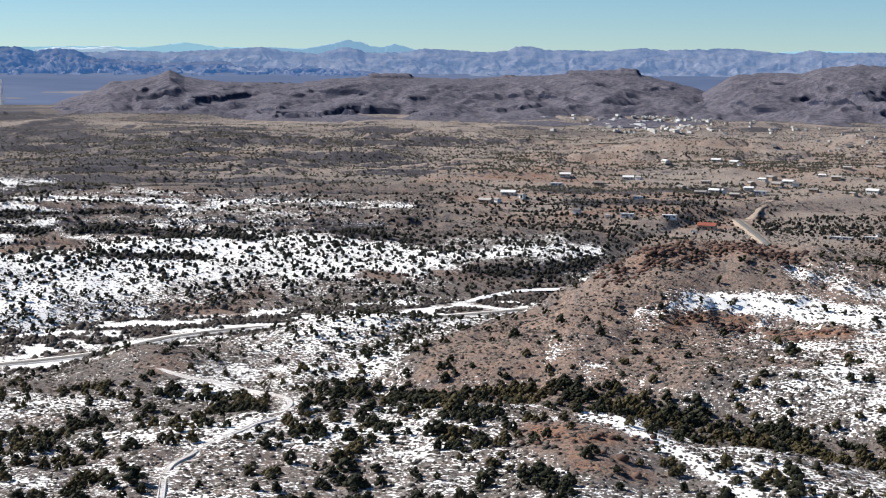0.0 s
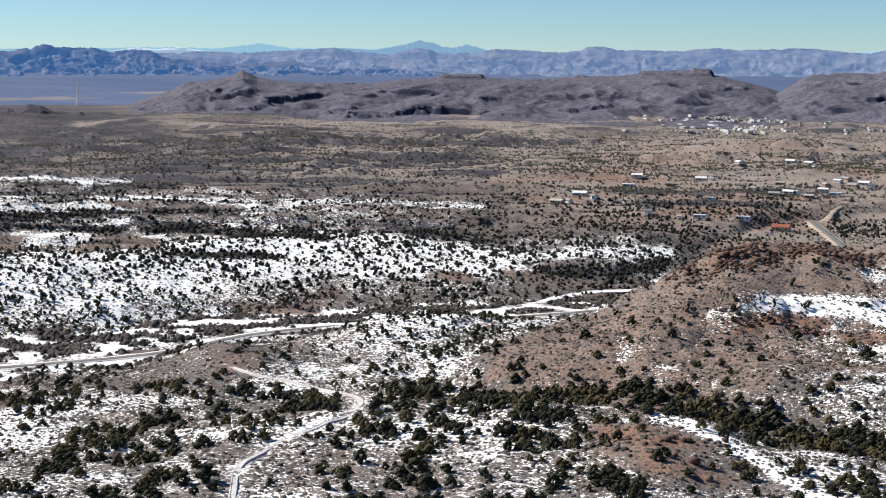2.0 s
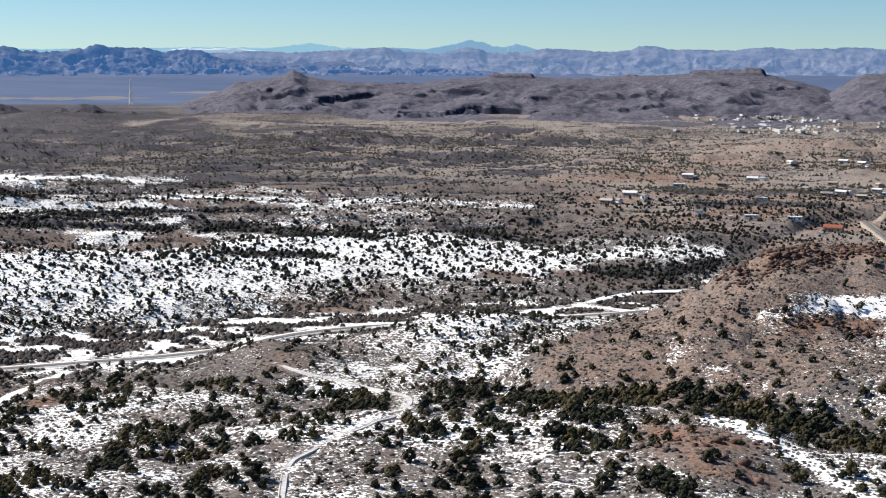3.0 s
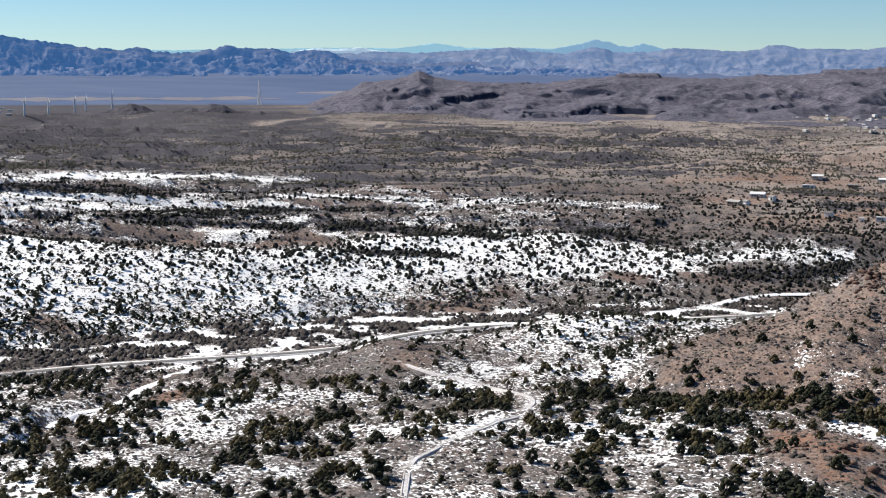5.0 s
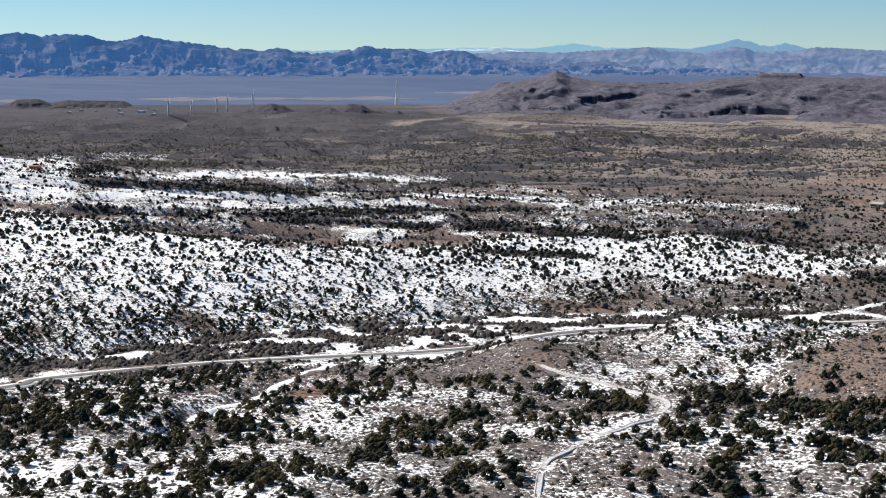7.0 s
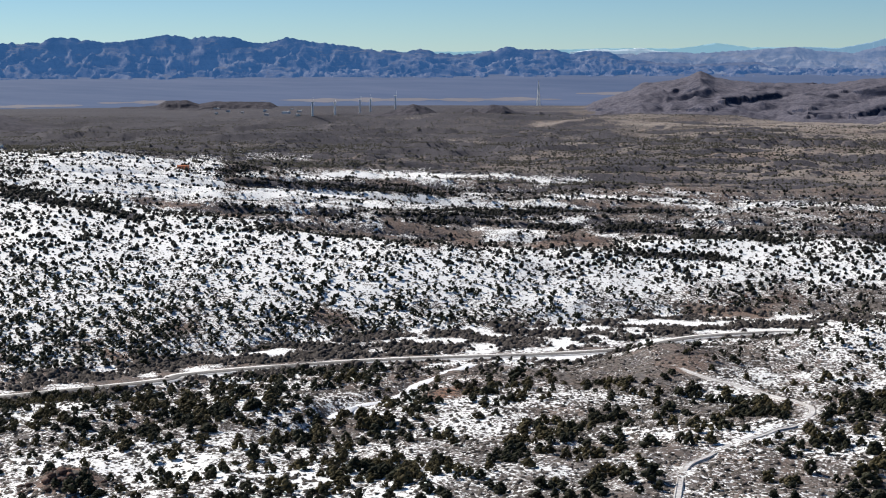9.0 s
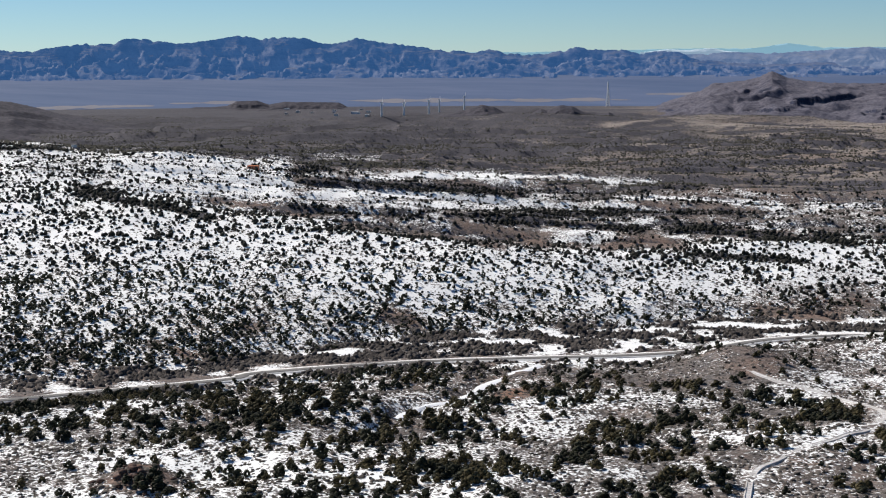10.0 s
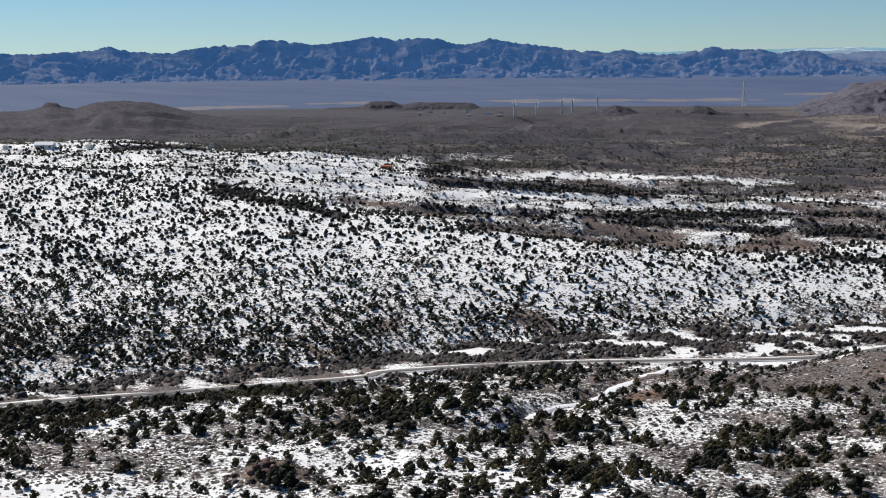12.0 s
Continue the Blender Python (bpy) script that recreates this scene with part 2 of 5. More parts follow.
GULLY = ((-6, -3.1, 0.2, 3.9, 7.7, 10.1, 13.5, 17, 30), (520, 490, 474, 468, 451, 430, 420, 405, 370))
SIDE_WASH = ((-26, -23.1, -19.8, -18), (445, 490, 545, 585))


def polar(x, y):
    return np.degrees(np.arctan2(x, y)), np.hypot(x, y)


def strips(az, d):
    """Long low ledges that run across the slope behind the valley: -1 to 1."""
    return np.clip(fbm(az * 3.0 + 0.08 * d, d * 1.25, 46, 4, 3, 0.5) * 1.6, -1, 1)


def terrace(v, drop):
    """Ledges: flat treads with steep faces."""
    k = v / drop
    return drop * (np.floor(k) + step(0.9, 1.0, k - np.floor(k)))


def red_hill(az, d):
    rc, rz = np.interp(az, REDHILL[0], REDHILL[1]), np.interp(az, REDHILL[0], REDHILL[2])
    off = d - rc
    return rz * np.where(off < 0, np.exp(-(np.abs(off) / 118) ** 1.7), np.exp(-(off / 60) ** 2))


def height(x, y):
    x, y = np.asarray(x, float), np.asarray(y, float)
    az, d = polar(x, y)
    v, w = np.interp(az, *VALLEY), np.interp(az, *FLOOR)
    c, zc = np.interp(az, CREST[0], CREST[1]), np.interp(az, CREST[0], CREST[2])
    back = np.interp(az, *BACK)
    s = np.clip((d - v - w) / np.maximum(c - v - w, 30), 0, 1)
    far_side = zc * s ** 0.95
    far_side = far_side + (back - zc) * step(0, 300, d - c) - 7 * lump(d, c + 70, 45) * step(-38, -30, az) * (1 - step(-16, -8, az))
    plain = np.interp(d, (1300, 2000, 2800, 3800, 4500, 5200), (8, 4, -9, -10, 20, 40))
    out = far_side + (plain - far_side) * step(1170, 1900, d)
    ledges = strips(az, d) * 2.0 + terrace(strips(az, d) * 6.0, 3.5) * 0.4
    out = out + ledges * step(10, 70, d - c) * (1 - step(1400, 1900, d)) * (1 - 0.6 * step(-2, 4, az)) * (1 - 0.7 * (1 - step(-37, -31, az)))
    # near side of the valley
    n = np.clip(v - 18 - d, 0, None)
    near = 13 * (1 - np.exp(-n / 90)) + 7 * step(140, 260, n)
    near = near * (1 - step(3, 7, az) * step(600, 690, d))
    near = near + 11 * lump(az, -3.4, 3.9) * lump(d, 588, 42) + 6 * lump(az, -11.3, 1.9) * lump(d, 552, 30)
    near = near + 6 * lump(az, -34.6, 1.5) * lump(d, 380, 12) + 4 * lump(az, 6, 3) * lump(d, 365, 26)
    z = np.where(d < v, near, out)
    z = z - 10 * lump(d, np.interp(az, *GULLY), 30) * step(-5, -2, az)
    z = z - 4 * lump(d, np.interp(az, *SIDE_WASH), 16) * step(-28, -25, az) * (1 - step(-21.5, -19.6, az))
    # the bare red hill
    hill = red_hill(az, d)
    z = np.maximum(z, 0) * (1 - np.clip(hill / 25, 0, 1)) + np.minimum(z, 0) + hill
    hilly = np.clip(hill / 20, 0, 1)
    z = z + hilly * (np.abs(fbm(x, y, 46, 4, 15)) * -4 + 1.5 + terrace(fbm(x, y, 50, 3, 19) * 5, 2.5) * 0.5)
    near_rough = 1 - step(1800, 2600, d)
    flat = 1 - 0.95 * step(-w - 6, -w + 8, v - d) * step(-26, -12, d - v) * (1 - step(4, 7, az))
    flat = flat * (1 - 0.9 * step(8.5, 10, az) * step(800, 850, d) * (1 - step(1180, 1280, d)))
    flat = flat * (1 - 0.5 * step(10, 40, d - v - w) * (1 - step(-30, 20, d - c)) * (1 - step(-4, 2, az)))
    z = z + near_rough * flat * (fbm(x, y, 75, 5, 11) * 2.6 + np.abs(perlin(x / 38, y / 38, 5)) * -2.0)
    # the desert plain: low swells, then ledges and washes
    swell = fbm(az * 20, d, 260, 5, 21, 0.55)
    z = z + step(1250, 1700, d) * (1 - step(2900, 3500, d)) * swell * 17
    uneven = fbm(x, y, 90, 3, 23) * 2.5
    rimmed = step(-0.25, 0.1, fbm(az * 9, d, 400, 3, 25)) * step(1350, 1700, d) * (1 - step(3500, 4000, d)) * 0.85
    z = z + rimmed * (terrace(z + uneven, 6.5) - uneven - z)
    z = z + 14 * lump(az, 9.3, 2.6) * lump(d, 1900, 130) + 11 * lump(az, -14.2, 2.2) * lump(d, 2520, 55) + 10 * lump(az, -1.2, 2.6) * lump(d, 2560, 60) + 9 * lump(az, -13.6, 0.8) * lump(d, 2150, 30)
    return z


# ---- what grows, lies or shows as shade where: half width and weight, then bearings and dips (degrees below the level) along a line ----
SNOW_A = [
    (0.13, 1.00, -26.1, 4.76, -23.4, 4.66, -20.2, 4.66, -17.7, 4.79, -16.0, 4.93),
    (0.17, 1.00, -28.5, 5.37, -26.5, 5.31, -24.4, 5.32, -22.6, 5.37, -21.7, 5.51),
    (0.15, 0.75, -27.3, 5.86, -23.4, 5.74, -20.3, 5.85, -18.1, 5.79, -15.5, 5.83, -13.8, 6.06),
    (0.09, 0.90, -16.0, 5.47, -13.8, 5.52, -11.8, 5.63, -9.9, 5.71),
    (0.17, 0.62, -9.1, 5.64, -4.9, 5.73, -1.2, 5.89),
    (0.13, 0.50, -12.5, 5.19, -9.4, 5.43),
    (0.15, 0.50, -16.5, 4.78, -14.5, 4.89),
    (0.13, 0.70, -19.0, 6.77, -17.7, 6.83, -16.0, 6.95),
]
SNOW_B = [
    (0.35, 0.55, -14.6, 6.90, -11.5, 7.17, -7.2, 7.48, -4.0, 7.28),
    (0.11, 1.10, -17.6, 7.63, -16.0, 7.54, -14.0, 7.74),
    (0.17, 0.55, -28.5, 6.16, -25.9, 6.31, -23.6, 6.41),
    (0.15, 0.45, -28.1, 3.83, -25.2, 3.98),
    (0.13, 0.80, -30.9, 5.32, -28.7, 5.34, -27.6, 5.24),
    (0.19, 0.45, -10.1, 5.84, -7.3, 6.03, -5.1, 6.18),
]
HILL_SNOW = [
    (0.32, 0.80, 1.3, 7.72, 3.2, 7.44, 6.0, 7.52),
    (0.17, 0.50, -0.1, 7.26, 1.7, 7.14, 4.7, 6.98),
    (0.11, 0.80, 7.2, 9.81, 9.7, 9.49),
    (0.43, 1.10, 9.4, 9.50, 10.8, 9.30, 12.2, 9.28, 13.9, 9.42, 17.4, 9.73),
    (0.39, 0.62, 13.0, 7.92, 14.3, 8.23, 17.3, 8.97),
    (0.26, 0.60, 12.5, 10.90, 14.4, 10.69, 17.4, 10.61),
    (0.28, 1.10, 5.5, 13.79, 7.0, 13.95, 8.6, 14.61, 10.3, 15.57, 12.3, 16.28),
]
SNOW = SNOW_A + SNOW_B + HILL_SNOW
DARK_A = [
    (0.15, 1.00, -27.8, 4.78, -26.5, 4.92, -24.4, 5.02, -22.4, 5.14, -19.8, 5.37),
    (0.09, 0.70, -18.5, 5.02, -16.0, 5.10, -12.9, 5.04),
    (0.13, 0.90, -28.5, 5.82, -27.3, 5.92, -25.7, 6.09),
    (0.11, 0.90, -24.9, 6.11, -23.2, 6.21),
    (0.13, 0.90, -22.5, 6.26, -20.3, 6.20, -18.1, 6.16, -15.7, 6.05),
    (0.11, 1.00, -21.1, 6.44, -19.4, 6.40, -17.7, 6.53, -15.1, 6.70),
    (0.15, 1.10, -14.0, 6.66, -12.1, 6.73, -9.7, 6.96),
    (0.17, 1.10, -8.5, 6.89, -7.3, 7.05),
]
DARK_B = [
    (0.11, 0.90, -12.9, 7.66, -10.5, 7.76, -9.0, 7.84),
    (0.11, 0.90, -4.0, 6.91, -2.1, 7.00),
    (0.09, 0.80, -1.8, 7.08, -1.1, 7.13),
    (0.11, 0.80, -28.5, 4.42, -28.0, 4.35, -27.3, 4.17, -23.4, 4.30),
    (0.13, 1.10, -35.2, 5.39, -33.5, 5.66, -32.6, 5.89, -31.6, 6.15),
    (0.24, 0.90, -36.3, 5.07, -35.1, 5.24),
    (0.11, 0.60, -40.1, 3.29, -36.6, 3.46, -33.8, 3.55, -30.8, 3.70, -27.8, 3.86),
    (0.19, 1.00, -28.4, 4.44, -27.4, 4.32),
]
DARK_C = [
    (0.13, 0.60, -16.6, 6.06, -14.2, 6.15, -11.5, 6.05),
    (0.22, 0.80, 1.2, 8.29, 3.6, 8.30, 5.8, 7.93),
]
DARK = DARK_A + DARK_B + DARK_C
WOOD_A = [
    (0.17, 1.00, -42.6, 7.45, -41.3, 7.57, -40.2, 7.67),
    (0.17, 1.00, -40.3, 8.01, -39.1, 8.25, -37.6, 8.43, -35.5, 9.03),
    (0.26, 0.50, -36.3, 6.07, -35.2, 6.85, -33.9, 7.63, -32.7, 8.15, -31.4, 8.87),
    (0.35, 0.60, -44.3, 5.40, -43.3, 6.27, -42.3, 7.04),
    (0.56, 0.75, -44.5, 10.27, -41.5, 10.76, -38.3, 10.80, -35.1, 11.24, -31.4, 11.13),
    (0.19, 0.90, -41.4, 10.19, -38.5, 10.37),
    (0.61, 1.00, -34.5, 13.61, -32.8, 13.88, -29.2, 13.74),
    (0.52, 0.60, -44.7, 13.25, -41.6, 13.36, -38.4, 13.44),
]
WOOD_B = [
    (0.52, 1.10, -24.9, 12.24, -22.5, 12.29),
    (0.74, 0.90, -28.8, 13.32, -26.3, 13.27),
    (0.30, 0.50, -25.2, 9.55, -22.5, 10.39, -18.6, 10.38),
    (0.43, 1.00, -24.8, 16.20, -22.6, 15.96, -19.8, 15.87),
    (0.61, 0.75, -18.3, 16.03, -16.7, 15.22, -15.2, 14.50, -13.4, 14.09),
    (0.86, 0.70, -16.9, 15.03, -15.6, 14.59, -13.7, 14.91),
    (0.37, 1.10, -8.9, 13.42, -7.1, 13.36),
    (0.30, 1.00, -6.5, 14.64, -4.7, 14.57),
]
WOOD_C = [
    (0.86, 0.80, -4.5, 16.68, -3.6, 15.21, -2.9, 13.94),
    (0.61, 1.00, -0.3, 14.58, 1.5, 15.20, 3.5, 16.11, 5.1, 16.80),
    (0.52, 0.90, -4.0, 13.08, -0.5, 13.41, 2.6, 14.01),
    (0.65, 0.60, -3.8, 10.94, -1.8, 11.37, -0.1, 11.15),
    (0.35, 1.00, 13.8, 7.36, 15.3, 7.93, 16.7, 8.69),
]
WOOD = WOOD_A + WOOD_B + WOOD_C
RED_A = [
    (0.30, 1.00, -22.2, 6.61, -21.1, 6.84, -19.6, 7.04, -18.7, 7.18),
    (0.13, 0.80, -26.7, 6.52, -24.5, 6.73, -22.4, 7.01, -20.3, 7.39),
    (0.19, 1.00, -16.3, 7.42, -15.1, 7.05, -14.0, 7.27),
    (0.17, 0.60, -25.5, 6.16, -24.5, 6.48),
    (0.15, 0.70, -15.1, 5.73, -13.9, 5.86),
    (0.13, 0.90, -22.8, 4.90, -21.7, 5.04, -20.0, 5.32),
    (0.19, 1.10, -10.6, 9.64, -9.4, 9.81, -7.7, 9.81),
    (0.17, 0.90, -3.0, 8.45, -1.6, 8.67),
]
RED_B = [
    (0.17, 0.90, -0.2, 8.38, 1.3, 8.65),
    (0.19, 0.70, -7.1, 9.11, -6.6, 9.32),
    (0.28, 0.90, -25.0, 9.92, -23.5, 10.35),
    (0.19, 0.70, -31.7, 5.45, -29.8, 5.70, -27.8, 6.06),
    (0.22, 0.70, -30.5, 10.22, -29.6, 10.36),
    (0.19, 0.70, -33.1, 11.02, -32.5, 11.32),
    (0.17, 0.90, -15.4, 7.17, -14.6, 6.98, -13.6, 7.38),
    (0.35, 0.50, -11.6, 11.86, -9.9, 11.70),
]
RED_C = [
    (0.17, 1.00, -20.7, 13.10, -19.1, 12.87),
    (0.30, 1.00, 3.5, 14.31, 5.7, 14.36, 6.6, 14.43),
    (0.39, 1.00, 5.1, 15.44, 6.8, 15.58, 8.2, 16.05),
]
CRAGS = [
    (0.24, 1.00, 8.7, 10.27, 10.1, 9.88, 11.8, 9.94),
    (0.11, 0.90, 12.6, 10.41, 15.4, 10.14),
    (0.30, 0.90, 7.3, 7.92, 9.0, 7.42, 11.1, 7.21, 12.9, 7.27),
]
RED = RED_A + RED_B + RED_C + CRAGS
BARE = [
    (0.11, 1.00, -1.0, 4.85, 1.6, 4.74, 4.6, 4.79, 6.4, 4.85),
    (0.15, 1.10, 0.5, 5.53, 1.9, 5.69, 2.7, 5.46),
    (0.11, 0.90, 4.7, 6.23, 6.0, 5.93, 8.7, 5.93),
    (0.11, 1.10, 9.2, 6.50, 10.9, 6.45),
    (0.09, 0.50, 3.3, 4.33, 5.9, 4.21, 8.5, 4.08),
    (0.26, 0.45, 5.5, 3.96, 7.2, 3.55, 8.9, 3.39, 11.6, 3.59),
]
PALE_A = [
    (0.09, 1.00, -16.5, 2.73, -14.5, 2.62, -11.6, 2.79),
    (0.15, 0.90, -9.9, 2.65, -6.1, 2.72, -3.6, 2.59, -0.0, 2.78),
    (0.11, 0.90, -8.9, 3.56, -6.8, 3.71, -5.1, 3.90),
    (0.11, 0.50, -8.7, 4.94, -7.4, 5.08),
    (0.06, 0.70, -20.2, 3.38, -18.5, 3.45),
    (0.09, 0.60, -23.8, 2.78, -21.5, 2.63),
    (0.35, 0.90, 12.5, 6.25, 14.4, 5.77, 16.5, 5.75),
    (0.15, 0.60, -0.0, 2.84, 2.5, 2.82),
]
PALE_B = [
    (0.22, 0.40, 13.0, 3.08, 16.4, 3.11),
    (0.09, 0.50, -27.4, 2.62, -23.1, 2.73, -20.9, 2.53),
]
PALE = PALE_A + PALE_B
# dark tree bands, with ledge shade and a butte's shadow painted into the ground
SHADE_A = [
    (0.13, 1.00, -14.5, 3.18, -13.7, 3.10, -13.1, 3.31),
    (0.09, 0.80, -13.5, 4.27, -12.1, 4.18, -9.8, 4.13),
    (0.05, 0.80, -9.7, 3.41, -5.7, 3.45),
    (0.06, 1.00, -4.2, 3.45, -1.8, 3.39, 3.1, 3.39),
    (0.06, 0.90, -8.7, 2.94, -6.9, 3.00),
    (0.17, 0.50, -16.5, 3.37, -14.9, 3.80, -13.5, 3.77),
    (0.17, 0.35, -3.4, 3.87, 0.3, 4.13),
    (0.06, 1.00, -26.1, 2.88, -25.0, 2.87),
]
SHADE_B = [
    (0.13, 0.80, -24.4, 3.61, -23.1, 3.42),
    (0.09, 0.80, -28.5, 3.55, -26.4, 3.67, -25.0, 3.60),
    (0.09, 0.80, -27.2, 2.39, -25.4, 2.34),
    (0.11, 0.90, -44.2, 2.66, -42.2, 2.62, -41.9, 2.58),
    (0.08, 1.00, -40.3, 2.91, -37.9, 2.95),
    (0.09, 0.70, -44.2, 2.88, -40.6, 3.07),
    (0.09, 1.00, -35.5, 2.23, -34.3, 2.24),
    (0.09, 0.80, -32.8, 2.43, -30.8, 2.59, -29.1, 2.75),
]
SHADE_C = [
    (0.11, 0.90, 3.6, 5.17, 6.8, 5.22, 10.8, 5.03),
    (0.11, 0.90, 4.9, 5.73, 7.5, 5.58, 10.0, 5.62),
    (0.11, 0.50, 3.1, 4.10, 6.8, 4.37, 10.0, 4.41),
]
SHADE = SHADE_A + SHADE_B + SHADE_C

AZS = np.concatenate([np.arange(-50, 22, 0.14), np.arange(22, 310.1, 6)])
DS = [0.05, 40, 90, 150, 210, 260, 300]
while DS[-1] < 5000:
    DS.append(DS[-1] * (1.0058 if 650 < DS[-1] < 1300 else 1.0044 if 1400 < DS[-1] < 2700 else 1.007))
DS = np.array(DS + [5600, 6500, 8000])
LAND_A, LAND_D = np.meshgrid(AZS, DS)
LAND_X, LAND_Y = LAND_D * np.sin(np.radians(LAND_A)), LAND_D * np.cos(np.radians(LAND_A))
LAND_Z = height(LAND_X, LAND_Y)
LAND_DIP = np.degrees(np.arctan2(EYE - LAND_Z, LAND_D)) + 0.09 * fbm(LAND_X, LAND_Y, 40, 4, 35)


def drawn(rows):
    """How strongly each spot of the land lies on one of the lines."""
    out = np.zeros_like(LAND_DIP)
    for half, weight, *line in rows:
        b, k = np.array(line[0::2]), np.array(line[1::2])
        c = slice(np.searchsorted(AZS, b[0] - 0.7), np.searchsorted(AZS, b[-1] + 0.7))
        a = LAND_A[:, c]
        off = np.abs(LAND_DIP[:, c] - np.interp(a, b, k)) / half
        fade = step(b[0] - 0.6, b[0] + 0.3, a) * (1 - step(b[-1] - 0.3, b[-1] + 0.6, a))
        out[:, c] = np.maximum(out[:, c], weight * fade * np.exp(-off ** 3))
    return out


LAYERS = {name: drawn(rows) for name, rows in (("snow", SNOW), ("dark", DARK), ("wood", WOOD), ("red", RED), ("bare", BARE), ("pale", PALE), ("shade", SHADE))}


def layer_at(name, az, d):
    i = np.clip(np.searchsorted(DS, d), 1, len(DS) - 1)
    i = i - (d - DS[i - 1] < DS[i] - d)
    return LAYERS[name][i, np.clip(np.rint((az + 50) / 0.14).astype(int), 0, 513)]


def cover_of(x, y, z, facing):
    """Snow, red soil, dry grass and a scrub tone that also paints shade, by place and by the slope's aspect."""
    az, d = polar(x, y)
    v, w = np.interp(az, *VALLEY), np.interp(az, *FLOOR)
    c = np.interp(az, CREST[0], CREST[1])
    spots, fine = fbm(x, y, 60, 3, 41), fbm(x, y, 17, 3, 43)
    # near side
    snow = 0.56 + 0.1 * (1 - step(-27, -23, az)) - 0.12 * lump(az, -15, 5) + 0.3 * spots + 0.15 * fine
    snow = snow * (1 - step(4, 7, az) * step(600, 650, d))
    # far slope: deep on the upper part, thin and broken near its foot
    up = (d - v - w) / np.maximum(c - v - w, 1)
    slope = 0.66 + 0.26 * step(0.1, 0.5, up) - 0.42 * step(-15, -2, az) * (1 - step(0.4, 0.65, up)) + 0.15 * spots + 0.12 * fine
    k = step(0, 14, d - v - w)
    snow = snow * (1 - k) + slope * k
    # valley floor: snowy flats between thickets
    onfloor = step(-20, -8, d - v) * (1 - step(0, 12, d - v - w)) * (1 - step(5, 7, az))
    flats = 0.6 - 0.4 * (1 - step(-22, -18.5, az)) + 0.9 * fbm(az * 8, d, 16, 3, 45) + 0.15 * fine
    snow = snow * (1 - onfloor) + flats * onfloor
    # broken snow behind the crest, and the snowy plateau
    st = strips(az, d)
    ledge = 0.42 - 0.2 * step(-21, -14, az) + 0.35 * spots + 0.25 * fine + 1.2 * np.clip(facing, -0.2, 0.2)
    plateau = 0.9 * (1 - step(-29, -27.3, az))
    beyond = np.maximum(ledge, plateau + 0.2 * spots + 0.15 * fine)
    beyond = beyond * (1 - step(1120, 1400, d + 90 * spots + 5 * (az + 20))) * (1 - step(-7, 2, az + 5 * spots))
    k = step(10, 60, d - c)
    snow = snow * (1 - k) + beyond * k
    right_side = step(-1, 2.5, az + 1.5 * spots) * step(0, 20, d - v - w * 0.5)
    snow = snow * (1 - right_side) + (0.66 * lump(az, 4.6, 2.6) * lump(d, 840, 50) + 0.15 * spots - 0.05) * right_side
    # the bare hill and its snowfield
    rc = np.interp(az, REDHILL[0], REDHILL[1])
    on_hill = step(2.5, 8.0, red_hill(az, d) + 3 * fine + 3 * spots)
    edge = np.interp(az, (-3.1, -2.0, -0.1, 1.3, 2.6, 4.7), (12.93, 12.13, 11.00, 10.43, 10.04, 9.38))
    on_hill = on_hill * np.maximum(step(-0.2, 0.15, LAND_DIP - edge + 0.2 * fine), step(3.2, 4.6, az))
    streak = fbm(az * 5, d, 9, 3, 47)
    bare = 0.2 + 0.4 * step(7, 15, az) * step(40, 100, rc - d) + 0.25 * spots + 0.35 * streak
    bare = bare - 0.5 * step(-70, -45, d - rc) * (1 - step(12.5, 14, az))
    snow = snow * (1 - on_hill) + bare * on_hill
    snow = snow * (1 - lump(d, np.interp(az, *GULLY), 10) * step(-4, -1, az))
    knobs = 1.3 * lump(az, -34.6, 1.3) * lump(d, 377, 9) + 1.2 * lump(az, 6.3, 3.0) * lump(d, 370 + 12 * spots, 20) * step(-0.5, 0.1, fine + spots) + 0.4 * lump(az, -11.3, 1.6) * lump(d, 552, 14) + 0.6 * lump(az, -19.8, 0.8) * lump(d, 500, 6)
    snow = snow - 0.9 * knobs
    band = lump(d, np.interp(az, (5.5, 7, 9.2, 11.4, 13), (404, 395, 376, 348, 330)), 7) * step(5, 6.5, az) * (1 - step(12, 14, az))
    snow = np.maximum(snow, 1.1 * band) + 0.4 * lump(az, -43, 3) * lump(d, 390, 16)
    snow = np.maximum(snow, LAYERS["snow"] * (1.15 + 0.4 * fine))
    snow = np.clip(snow, 0, 1) * (1 - np.clip(1.1 * LAYERS["red"], 0, 1)) * (1 - np.clip(1.05 * LAYERS["dark"], 0, 1)) * (d < 1900)
    flats = step(-1, 3, az) * step(900, 980, d) * (1 - step(1900, 2300, d))
    red = 0.08 + 0.34 * on_hill + 0.2 * fbm(x, y, 140, 3, 51) + 0.55 * knobs + (0.7 - 0.4 * step(560, 640, d)) * LAYERS["red"] + 0.5 * LAYERS["bare"]
    red = red + flats * (0.08 + 0.55 * np.clip(fbm(az * 9, d, 90, 3, 53), -0.1, 0.6))
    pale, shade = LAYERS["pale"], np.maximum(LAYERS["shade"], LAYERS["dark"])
    tan = 0.1 + 0.3 * fbm(x, y, 260, 3, 61) + 0.42 * on_hill + 0.3 * knobs + 0.85 * flats + (0.24 + 0.3 * step(-14, 0, az)) * step(1100, 1500, d) + 0.7 * pale
    dry = fbm(az * 9, d, 120, 4, 65)
    tan = tan + step(1200, 1450, d) * (0.3 * step(-12, 0, az) - 0.3 * (1 - step(-24, -13, az)))
